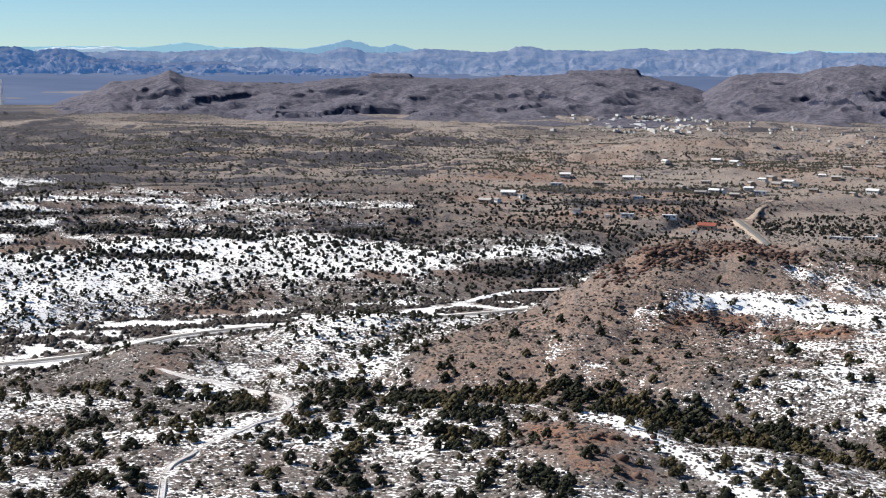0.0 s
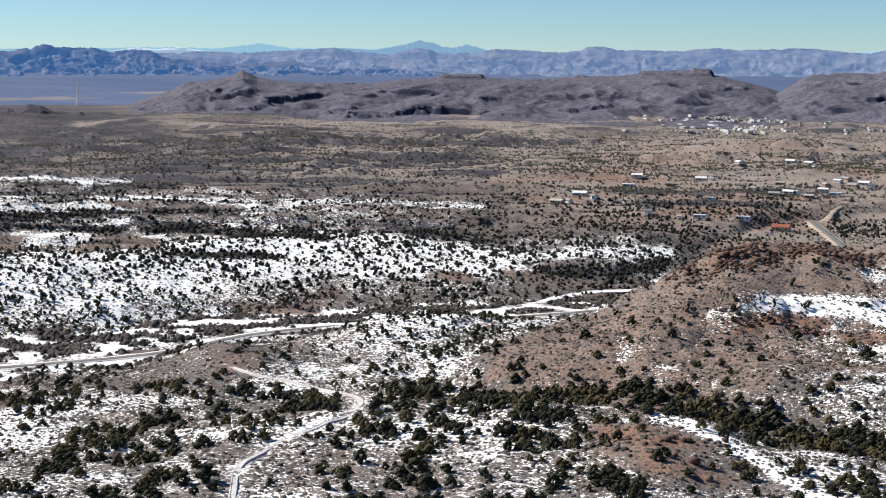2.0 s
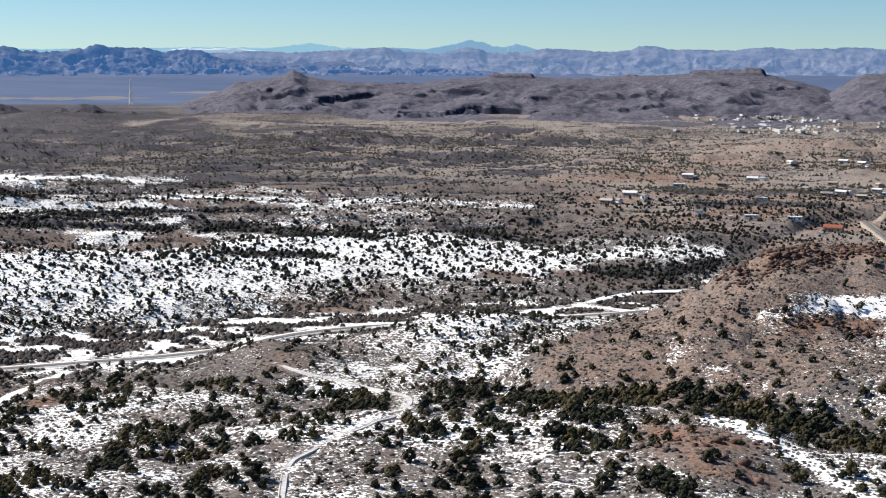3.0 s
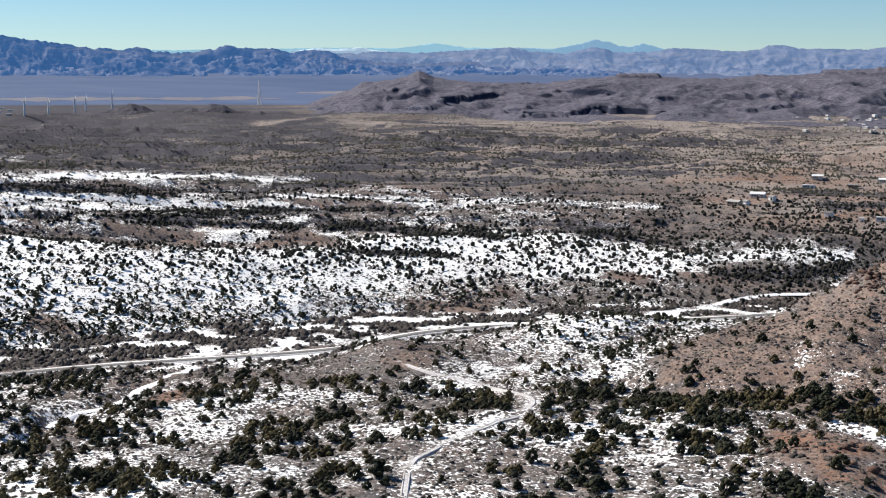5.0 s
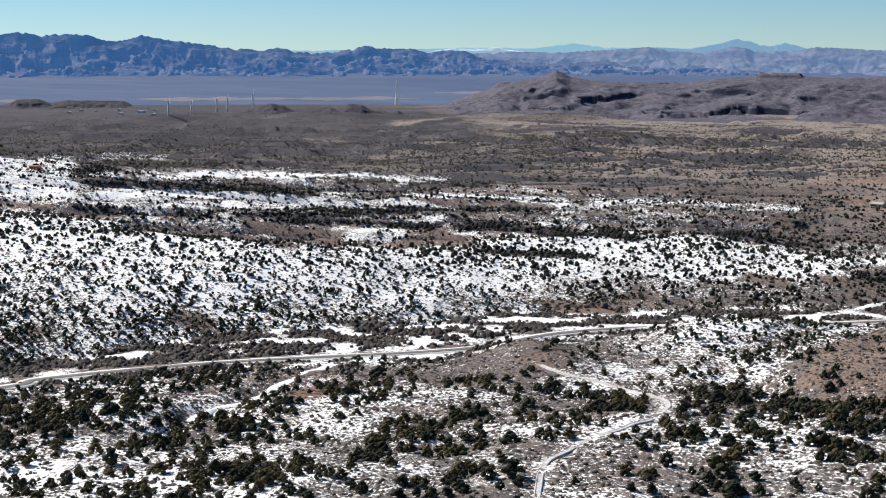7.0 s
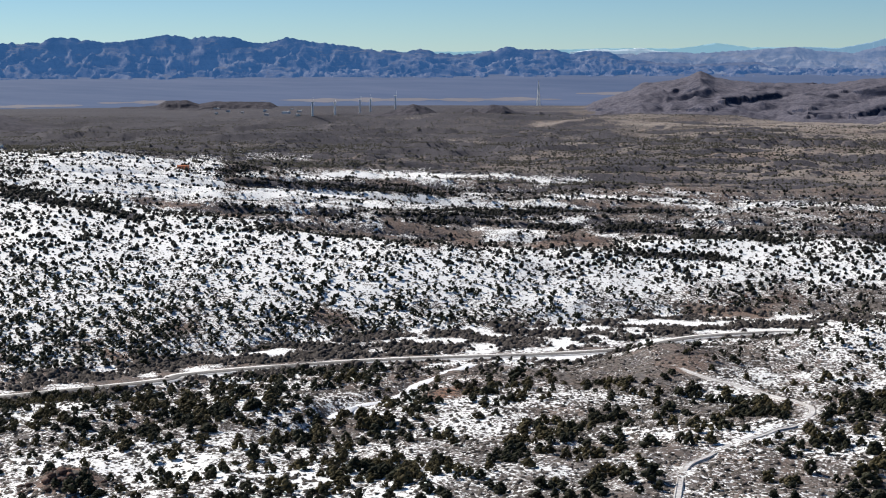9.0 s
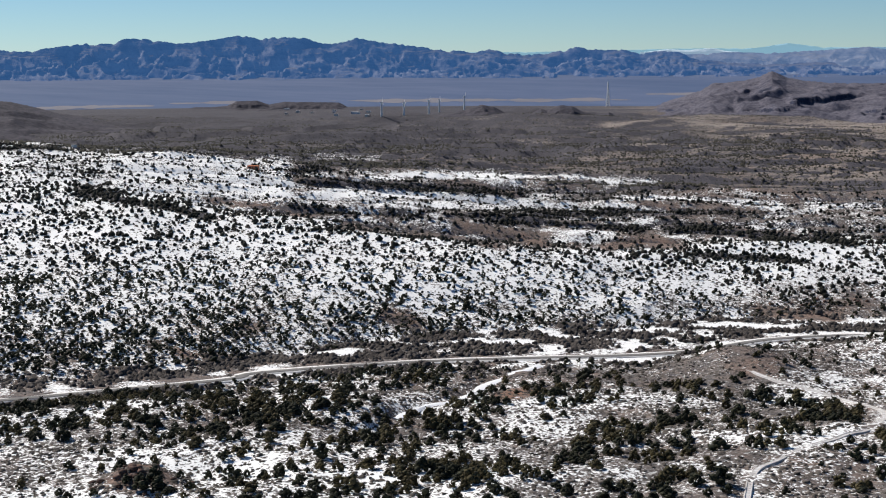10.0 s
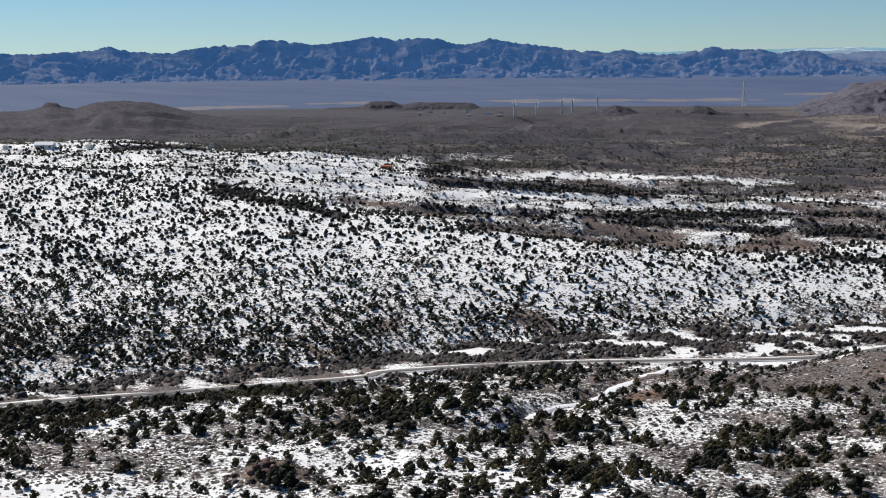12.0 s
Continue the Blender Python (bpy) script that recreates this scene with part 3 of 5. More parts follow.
    tan = tan + 0.7 * step(1200, 1500, d) * (dry - 0.1) * (1 - 0.7 * flats)
    red = red * (1 - 0.5 * step(1500, 2200, d))
    scrub = step(1150, 1700, d) * np.clip(0.25 + 1.5 * fbm(az * 9, d, 110, 4, 67), 0.0, 1) * (1 - 0.4 * flats) * (1 - 0.8 * np.clip(pale, 0, 1)) * (1 - 0.5 * step(3000, 3500, d)) + 1.0 * step(20, 60, d - c) * step(0.0, 0.25, -st) * (1 - step(1300, 1700, d)) * (1 - 0.7 * step(-5, 1, az))
    # ledge faces toward the eye darkened as rock in shade
    scrub = scrub * (1 - 0.45 * step(-14, 0, az) * step(1250, 1400, d)) + step(1250, 1400, d) * step(0.14, 0.34, facing) * (1 - 0.6 * flats)
    tan = tan - 0.4 * step(1900, 2300, d) * (1 - step(-18, -11, az)) * (1 - np.clip(pale, 0, 1))
    scrub = scrub + 0.35 * step(1900, 2300, d) * (1 - step(-18, -11, az)) * (1 - np.clip(pale, 0, 1)) + step(1150, 1350, d) * (0.35 * (1 - step(-22, -13, az)) - 0.25 * step(-10, 2, az))
    murky = step(1300, 1700, d) * (1 - step(-34, -28, az))
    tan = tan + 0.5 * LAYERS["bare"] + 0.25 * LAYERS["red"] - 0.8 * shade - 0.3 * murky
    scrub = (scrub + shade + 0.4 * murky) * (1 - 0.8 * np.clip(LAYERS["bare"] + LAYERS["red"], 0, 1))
    return np.stack([snow, np.clip(red, 0, 1), np.clip(tan, 0, 1), np.clip(scrub, 0, 1)], -1)


def on_land(bearing, dip, least=300.0):
    """The place where a sight line, so many degrees below the level, meets the land."""
    flat = (EYE - 10) / math.tan(radians(dip))
    d = np.arange(max(least, flat * 0.5), flat * 1.35, flat / 900)
    x, y = d * math.sin(radians(bearing)), d * math.cos(radians(bearing))
    under = np.nonzero(height(x, y) >= EYE - d * math.tan(radians(dip)))[0]
    k = under[0] if len(under) else len(d) - 1
    return Vector((x[k], y[k], float(height(x[k], y[k]))))


def smooth_line(points, every):
    """A smooth line through points, with a point each so many metres."""
    p = [points[0] * 2 - points[1]] + points + [points[-1] * 2 - points[-2]]
    out = []
    for a, b, c, d in zip(p, p[1:], p[2:], p[3:]):
        n = max(2, int((c - b).length / every))
        for k in range(n):
            t = k / n
            out.append(0.5 * (2 * b + (c - a) * t + (2 * a - 5 * b + 4 * c - d) * t * t + (3 * b - a - 3 * c + d) * t ** 3))
    return out + [points[-1]]


def along(pairs):
    return [Vector((*at(b, d), 0)) for b, d in pairs]


highway = smooth_line(along([(-50, 528), (-44.6, 532), (-40, 535), (-36.4, 539), (-31, 551), (-29.7, 561), (-23.1, 576), (-14.9, 591), (-12.4, 606), (-10, 632), (-6, 654), (0, 673), (4.1, 703), (6.5, 740), (9, 800), (12, 860)]), 3.0)
trail = smooth_line([on_land(b, k) for b, k in ((-10.96, 17.01), (-10.84, 16.29), (-10.75, 15.84), (-10.44, 15.56), (-9.74, 15.21), (-9.22, 14.85), (-8.57, 14.57), (-7.85, 14.38), (-7.19, 14.14), (-6.47, 13.86), (-5.99, 13.53), (-5.92, 13.30), (-6.25, 13.10), (-7.03, 12.94), (-7.83, 12.77), (-8.63, 12.56), (-9.87, 12.30), (-11.19, 11.83))], 1.5)
desert_road = smooth_line(along([(13.7, 850), (13.0, 895), (12.6, 935), (12.0, 1005), (11.5, 1062), (11.15, 1105)]), 3.0)
side_road = smooth_line(along([(11.2, 1078), (11.7, 1120), (12.1, 1160), (12.4, 1200)]), 3.0)
wash = smooth_line(along([(-24.6, 470), (-23.4, 492), (-22.2, 505), (-21.2, 528), (-20.0, 545), (-19.0, 566)]), 2.0)
creek = smooth_line(along([(-1.5, 690), (0.6, 705), (1.6, 735), (3.2, 758), (5.0, 770), (6.4, 800), (7.4, 870)]), 3.0)


def clear_of(places, lines, room):
    """Drop the plants that would stand on a road or track."""
    keep = np.ones(len(places), bool)
    for line in lines:
        for q in line:
            keep &= (places[:, 0] - q.x) ** 2 + (places[:, 1] - q.y) ** 2 > room * room
    return places[keep]


def grid_mesh(name, X, Y, Z, mat, flip=False):
    """A smooth sheet over a grid of points."""
    r, c = X.shape
    me = bpy.data.meshes.new(name)
    co = np.stack([X, Y, Z], -1).reshape(-1, 3)
    i = np.arange(r * c).reshape(r, c)
    q = np.stack([i[:-1, :-1], i[:-1, 1:], i[1:, 1:], i[1:, :-1]], -1).reshape(-1, 4)
    if flip:
        q = q[:, ::-1]
    me.vertices.add(len(co))
    me.vertices.foreach_set("co", co.ravel())
    me.loops.add(q.size)
    me.loops.foreach_set("vertex_index", q.ravel().astype(np.int32))
    me.polygons.add(len(q))
    me.polygons.foreach_set("loop_start", np.arange(0, q.size, 4, dtype=np.int32))
    me.polygons.foreach_set("use_smooth", np.ones(len(q), bool))
    me.materials.append(mat)
    me.update(calc_edges=True)
    me.validate()
    return me


def build_ground():
    X, Y, Z, D = LAND_X, LAND_Y, LAND_Z, LAND_D
    facing = np.gradient(Z, axis=0) / np.gradient(D, axis=0)
    me = grid_mesh("ground", X, Y, Z, M_GROUND, flip=True)
    col = me.color_attributes.new("cover", "FLOAT_COLOR", "POINT")
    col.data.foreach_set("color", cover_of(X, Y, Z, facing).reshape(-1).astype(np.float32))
    return tagged(new("ground", me), "high desert ground with patchy snow and brown soil", "ground", kind="structure")


ground = build_ground()

# ---- mountains and mesas in the distance ----
def ridge(name, label, mat, tops, reach, front, behind, foot, rough, spur, seed, grit=0.56, ledges=0.0, power=1.2, caps=(), scarps=(), relief=0.0, fine=4, cols=700, rows=40):
    """A range whose skyline passes the named tops (bearing, degrees over the eye's level), with spurs, gullies, rock ledges and flat caps."""
    b = np.array([t[0] for t in tops])
    e = np.array([t[1] for t in tops])
    azs = np.linspace(b[0], b[-1], cols)
    rr = np.concatenate([-np.linspace(1, 0, rows) ** 1.5, np.linspace(0, 1, 8)[1:]])
    A, S = np.meshgrid(azs, rr)
    crest = EYE + reach * np.tan(np.radians(np.interp(azs, b, e)))
    ends = np.clip(np.minimum(azs - azs[0], azs[-1] - azs) / 0.8, 0, 1)
    crest = foot + (crest - foot) * ends
    teeth = rough * (0.6 - 2.0 * np.abs(fbm(azs * 30, azs * 0, 22, 4, seed, 0.6))) * ends
    D = reach + np.where(S < 0, S * front, S * behind)
    X, Y = D * np.sin(np.radians(A)), D * np.cos(np.radians(A))
    rise = 1 - np.abs(S)
    carve = 1 - np.abs(fbm(X, Y, spur, fine, seed + 5, grit)) * 1.5
    prof = rise ** power * (1 - (1 - rise) * 0.95 * (1 - np.clip(carve, 0, 1))) + 0.16 * (1 - rise) * rise * fbm(X, Y, spur * 1.7, 4, seed + 9, 0.5)
    tall = (crest[None, :] - foot) * prof + teeth[None, :] * rise ** 40
    if relief:
        fold = 0.45 - np.abs(fbm(X + 0.4 * spur * fbm(X, Y, spur, 2, seed + 8), Y, spur, fine, seed + 7, 0.52)) * 1.6
        tall = tall + relief * fold * step(0.0, 0.25, rise) * (1 - step(0.75, 1.0, rise))
    if ledges:
        run = fbm(X, Y, 260, 4, seed + 2, 0.5) * ledges * 1.8
        here = step(-0.12, 0.15, fbm(X, Y, 330, 3, seed + 3)) * step(0.03, 0.15, rise) * (1 - step(0.86, 0.99, rise)) * 0.9
        tall = tall + here * (terrace(tall + run, ledges) - run - tall)
    for over, *line in scarps:
        sb, sk = np.array(line[0::2]), np.array(line[1::2])
        dip = np.degrees(np.arctan2(EYE - foot - tall, D)) + 0.05 * fbm(A * 40, D, 40, 4, seed + 6)
        past = np.interp(A, sb, sk) - dip
        fade = step(sb[0] - 0.25, sb[0] + 0.1, A) * (1 - step(sb[-1] - 0.1, sb[-1] + 0.25, A))
        tall = tall + 0.6 * over * fade * step(0.0, 0.03, past) * (1 - step(0.05, 0.5, past)) * (S < 0)
    for left, right, over, deep in caps:
        rim = 0.10 * fbm(A * 40, D, 60, 3, seed + 4)
        across = step(left - 0.12, left + 0.05, A + rim) * (1 - step(right - 0.05, right + 0.12, A + rim))
        along = step(-deep - 14, -deep + 4, D - reach + 60 * rim) * (1 - step(deep, deep + 30, D - reach))
        skirt = step(left - 0.9, left + 0.2, A) * (1 - step(right - 0.2, right + 0.9, A)) * np.exp(-(np.clip(reach - deep - D, 0, None) / 90) ** 1.2)
        tall = tall + over * (0.62 * across * along + 0.38 * skirt)
    Z = foot + tall
    Z[-1, :] = foot - 20
    Z[0, :] = foot - 8
    me = grid_mesh(name, X, Y, Z, mat, flip=True)
    return tagged(new(name, me), label, "mountain", kind="structure")


def far_plain():
    azs, ds = np.linspace(-52, 24, 500), np.linspace(3600, 4990, 80)
    A, D = np.meshgrid(azs, ds)
    X, Y = D * np.sin(np.radians(A)), D * np.cos(np.radians(A))
    Z = np.interp(D, (3600, 3700, 4480, 5000), (-18, -8, 43, 66)) + 2.5 * fbm(A * 20, D, 120, 4, 31) * step(4020, 4200, D)
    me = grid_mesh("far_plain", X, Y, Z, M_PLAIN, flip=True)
    for left, right, near_, far_ in ((-27, -15.5, 3770, 3850), (-39, -33.5, 3690, 3760), (-33, -29.6, 3760, 3820), (-15, -11.5, 3930, 4010)):
        A2, D2 = np.meshgrid(np.linspace(left, right, 60), np.linspace(near_, far_, 6))
        span = np.sqrt(np.clip(1 - ((A2 - left) / (right - left) * 2 - 1) ** 2, 0.0004, 1))
        D2 = (near_ + far_) / 2 + (D2 - (near_ + far_) / 2) * span * (1 + 1.2 * fbm(A2 * 20, A2 * 0, 30, 4, 33)) + 25 * fbm(A2 * 20, A2 * 0, 80, 2, 34)
        X2, Y2 = D2 * np.sin(np.radians(A2)), D2 * np.cos(np.radians(A2))
        Z2 = np.interp(D2, (3600, 3700, 4480, 5000), (-18, -8, 43, 66)) + 0.7
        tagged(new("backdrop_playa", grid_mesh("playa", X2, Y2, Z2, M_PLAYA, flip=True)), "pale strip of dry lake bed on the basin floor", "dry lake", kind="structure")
    return tagged(new("backdrop_plain", me), "hazy blue-brown desert basin below the mountains", "plain", kind="structure")


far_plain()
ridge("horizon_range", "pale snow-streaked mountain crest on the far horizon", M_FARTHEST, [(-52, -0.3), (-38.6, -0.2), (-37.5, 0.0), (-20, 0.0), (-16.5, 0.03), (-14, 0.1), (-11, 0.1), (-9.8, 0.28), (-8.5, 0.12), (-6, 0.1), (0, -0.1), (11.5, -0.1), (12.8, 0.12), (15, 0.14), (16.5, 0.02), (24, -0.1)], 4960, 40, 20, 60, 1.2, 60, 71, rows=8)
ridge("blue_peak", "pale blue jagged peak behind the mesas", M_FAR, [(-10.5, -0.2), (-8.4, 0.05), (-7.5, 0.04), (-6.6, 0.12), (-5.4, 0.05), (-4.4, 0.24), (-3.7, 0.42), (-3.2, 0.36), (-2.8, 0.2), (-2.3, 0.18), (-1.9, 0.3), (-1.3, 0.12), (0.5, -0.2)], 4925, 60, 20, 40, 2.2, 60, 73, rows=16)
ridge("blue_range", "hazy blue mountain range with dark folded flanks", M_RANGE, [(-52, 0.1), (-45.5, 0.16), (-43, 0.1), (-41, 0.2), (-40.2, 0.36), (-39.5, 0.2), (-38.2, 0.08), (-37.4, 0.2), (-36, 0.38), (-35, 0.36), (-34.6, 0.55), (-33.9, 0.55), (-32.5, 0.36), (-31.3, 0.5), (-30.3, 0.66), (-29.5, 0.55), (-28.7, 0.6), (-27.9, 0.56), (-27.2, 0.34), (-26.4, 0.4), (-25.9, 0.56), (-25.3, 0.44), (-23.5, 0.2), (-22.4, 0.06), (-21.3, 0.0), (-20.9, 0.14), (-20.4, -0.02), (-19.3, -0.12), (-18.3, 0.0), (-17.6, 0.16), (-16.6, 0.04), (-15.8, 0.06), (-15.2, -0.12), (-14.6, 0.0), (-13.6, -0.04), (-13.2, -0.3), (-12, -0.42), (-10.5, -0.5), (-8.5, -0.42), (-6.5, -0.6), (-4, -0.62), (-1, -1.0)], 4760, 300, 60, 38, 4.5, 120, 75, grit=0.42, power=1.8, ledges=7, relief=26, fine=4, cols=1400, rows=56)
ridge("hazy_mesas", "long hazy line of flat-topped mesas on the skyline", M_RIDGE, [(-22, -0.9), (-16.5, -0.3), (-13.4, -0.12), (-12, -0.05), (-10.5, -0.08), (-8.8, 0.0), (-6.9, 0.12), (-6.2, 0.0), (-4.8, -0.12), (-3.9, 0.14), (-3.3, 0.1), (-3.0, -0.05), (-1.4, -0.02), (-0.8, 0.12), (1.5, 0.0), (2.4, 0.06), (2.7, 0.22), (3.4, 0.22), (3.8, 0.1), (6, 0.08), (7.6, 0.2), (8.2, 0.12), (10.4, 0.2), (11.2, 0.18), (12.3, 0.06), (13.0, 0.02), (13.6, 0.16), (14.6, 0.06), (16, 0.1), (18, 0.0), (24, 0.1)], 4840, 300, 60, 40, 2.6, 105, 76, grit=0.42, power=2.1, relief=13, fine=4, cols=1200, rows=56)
KNOB_SCARPS = [
    (4, -7.41, 1.33, -5.28, 1.21),
    (11, -9.62, 1.99, -8.25, 1.84, -7.51, 1.75),
    (8, -11.44, 2.33, -10.36, 2.24, -9.63, 2.24),
    (9, -11.65, 2.69, -10.16, 2.69),
    (8, -6.88, 2.28, -5.93, 2.25),
    (13, -6.40, 2.53, -4.86, 2.51, -4.00, 2.39, -2.71, 2.32, -1.85, 2.30),
    (8, -1.31, 2.46, -0.04, 2.41, 0.41, 2.47),
    (5, -10.15, 2.58, -9.10, 2.52),
    (5, -5.28, 1.55, -4.00, 1.58, -2.93, 1.60),
    (6, -1.53, 1.80, -0.56, 1.75),
    (7, 2.02, 2.24, 3.10, 2.12),
    (5, 2.55, 1.68, 4.27, 1.71),
    (5, 7.56, 1.37, 8.72, 1.32),
    (6, -7.62, 1.81, -7.09, 1.66),
    (5, -4.00, 2.07, -2.07, 2.10),
]
TOWN_SCARPS = [(6, 11.96, 1.63, 13.49, 1.67), (7, 13.70, 1.84, 14.21, 1.74), (8, 14.41, 1.82, 15.01, 1.73), (6, 15.40, 1.44, 16.35, 1.34), (5, 8.63, 2.00, 9.68, 1.90)]
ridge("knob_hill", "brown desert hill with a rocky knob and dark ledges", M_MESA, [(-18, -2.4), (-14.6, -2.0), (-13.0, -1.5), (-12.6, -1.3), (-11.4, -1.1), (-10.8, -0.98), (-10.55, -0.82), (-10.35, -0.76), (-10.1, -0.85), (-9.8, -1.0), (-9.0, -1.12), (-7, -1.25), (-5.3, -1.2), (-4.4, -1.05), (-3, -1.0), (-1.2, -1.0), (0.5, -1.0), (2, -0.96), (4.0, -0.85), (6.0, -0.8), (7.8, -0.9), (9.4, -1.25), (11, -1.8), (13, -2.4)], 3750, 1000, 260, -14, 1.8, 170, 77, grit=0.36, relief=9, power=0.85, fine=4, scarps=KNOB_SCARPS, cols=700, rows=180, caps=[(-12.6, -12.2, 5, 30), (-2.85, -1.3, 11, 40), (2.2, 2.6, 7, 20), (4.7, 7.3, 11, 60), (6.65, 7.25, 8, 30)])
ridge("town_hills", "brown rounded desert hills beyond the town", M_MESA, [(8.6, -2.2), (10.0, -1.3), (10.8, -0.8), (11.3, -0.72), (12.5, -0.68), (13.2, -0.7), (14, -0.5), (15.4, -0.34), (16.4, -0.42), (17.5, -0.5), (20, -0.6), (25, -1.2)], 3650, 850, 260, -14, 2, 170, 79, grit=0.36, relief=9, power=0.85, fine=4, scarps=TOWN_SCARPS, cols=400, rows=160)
ridge("low_hill", "low brown hill on the desert plain", M_HILL, [(-52, -2.0), (-43.2, -1.95), (-42.4, -1.8), (-41.5, -1.9), (-40.7, -1.68), (-39.8, -1.62), (-38.6, -1.72), (-37.2, -2.1), (-35, -2.5), (-33, -2.8)], 2700, 420, 160, -8, 1.0, 130, 81, grit=0.42, power=0.8, cols=400, rows=40, caps=[(-42.6, -42.1, 8, 20)])
ridge("near_buttes", "dark rocky buttes and brown hills on the desert plain", M_HILL, [(-23.93, -2.51), (-23.07, -2.46), (-22.22, -2.27), (-21.47, -2.06), (-21.16, -1.97), (-20.73, -2.06), (-20.20, -2.34), (-19.25, -2.30), (-18.93, -2.13), (-18.70, -2.20), (-18.45, -2.11), (-18.20, -2.01), (-17.78, -2.03), (-17.53, -2.16), (-16.84, -2.41), (-16.36, -2.26), (-15.94, -2.52), (-14.67, -2.62)], 3000, 160, 80, -14, 1.0, 60, 83, grit=0.45, power=0.7, cols=420, rows=40)
ridge("far_buttes", "low dark flat-topped buttes on the hazy basin floor", M_HILL, [(-32.96, -2.18), (-31.99, -1.98), (-31.46, -2.00), (-30.81, -1.95), (-30.47, -1.78), (-29.69, -1.77), (-29.26, -1.92), (-29.05, -1.88), (-28.66, -1.82), (-26.62, -1.86), (-26.34, -1.99), (-25.65, -2.25)], 3640, 100, 80, -16, 0.6, 60, 85, grit=0.45, power=0.6, cols=300, rows=30)
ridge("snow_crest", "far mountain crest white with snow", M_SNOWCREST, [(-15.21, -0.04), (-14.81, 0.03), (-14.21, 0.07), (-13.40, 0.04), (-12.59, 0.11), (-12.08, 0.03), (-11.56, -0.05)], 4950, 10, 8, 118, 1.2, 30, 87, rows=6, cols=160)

# ---- junipers and brush ----
def blob(bm, at_, size, squash, rng, sub=1):
    made = bmesh.ops.create_icosphere(bm, subdivisions=sub, radius=size)["verts"]
    for p in made:
        k = 1 + rng.uniform(-0.28, 0.28)
        p.co = Vector((p.co.x * k, p.co.y * k, p.co.z * k * squash)) + at_


def crown_mesh(name, clumps, seed, sub=1, tufts=0, mat=None):
    """A juniper's rounded bushy crown: many uneven clumps with gaps, one metre tall and wide."""
    rng = random.Random(seed)
    bm = bmesh.new()
    for k in range(clumps):
        h = (k + 0.5) / clumps
        out = 0.38 * math.sqrt(max(0.02, 1 - (0.1 + 0.9 * h) ** 2)) * rng.uniform(0.55, 1.15) if clumps > 1 else 0
        ang = k * 2.4 + rng.uniform(-0.5, 0.5)
        size = rng.uniform(0.16, 0.25) * (1.1 - 0.3 * h) if clumps > 6 else (rng.uniform(0.24, 0.34) if clumps > 1 else 0.45)
        blob(bm, Vector((out * math.cos(ang), out * math.sin(ang), 0.16 + 0.66 * h if clumps > 1 else 0.42)), size, 0.95, rng, sub)
    for k in range(tufts):
        ang, h = rng.uniform(0, 6.28), rng.uniform(0.1, 0.95)
        r = 0.52 * math.sqrt(max(0.03, 1 - h * h)) * rng.uniform(0.85, 1.15)
        c = Vector((r * math.cos(ang), r * math.sin(ang), h))
        bm.faces.new([bm.verts.new(c + Vector((rng.uniform(-1, 1), rng.uniform(-1, 1), rng.uniform(-1, 1))) * 0.11) for _ in range(3)])
    me = bpy.data.meshes.new(name)
    bm.to_mesh(me)
    bm.free()
    me.materials.append(mat or M_JUNIPER)
    return me


def raw(me):
    me.calc_loop_triangles()
    v = np.zeros(len(me.vertices) * 3)
    me.vertices.foreach_get("co", v)
    t = np.zeros(len(me.loop_triangles) * 3, np.int32)
    me.loop_triangles.foreach_get("vertices", t)
    return v.reshape(-1, 3), t.reshape(-1, 3)


def joined(name, shapes, places, mat):
    """Many plants as one mesh: places are x, y, z, width, tall, turn, shape."""
    vs, fs, n = [], [], 0
    for k, (v, t) in enumerate(shapes):
        p = places[places[:, 6] == k]
        if not len(p):
            continue
        c, s = np.cos(p[:, 5])[:, None], np.sin(p[:, 5])[:, None]
        x, y = v[None, :, 0] * p[:, 3:4], v[None, :, 1] * p[:, 3:4]
        co = np.stack([x * c - y * s + p[:, 0:1], x * s + y * c + p[:, 1:2], v[None, :, 2] * p[:, 4:5] + p[:, 2:3]], -1)
        vs.append(co.reshape(-1, 3))
        fs.append((t[None] + (np.arange(len(p)) * len(v))[:, None, None] + n).reshape(-1, 3))
        n += len(p) * len(v)
    co, f = np.concatenate(vs), np.concatenate(fs)
    me = bpy.data.meshes.new(name)
    me.vertices.add(len(co))
    me.vertices.foreach_set("co", co.ravel())
    me.loops.add(f.size)
    me.loops.foreach_set("vertex_index", f.ravel().astype(np.int32))
    me.polygons.add(len(f))
    me.polygons.foreach_set("loop_start", np.arange(0, f.size, 3, dtype=np.int32))
    me.materials.append(mat)
    me.update(calc_edges=True)
    return new(name, me)


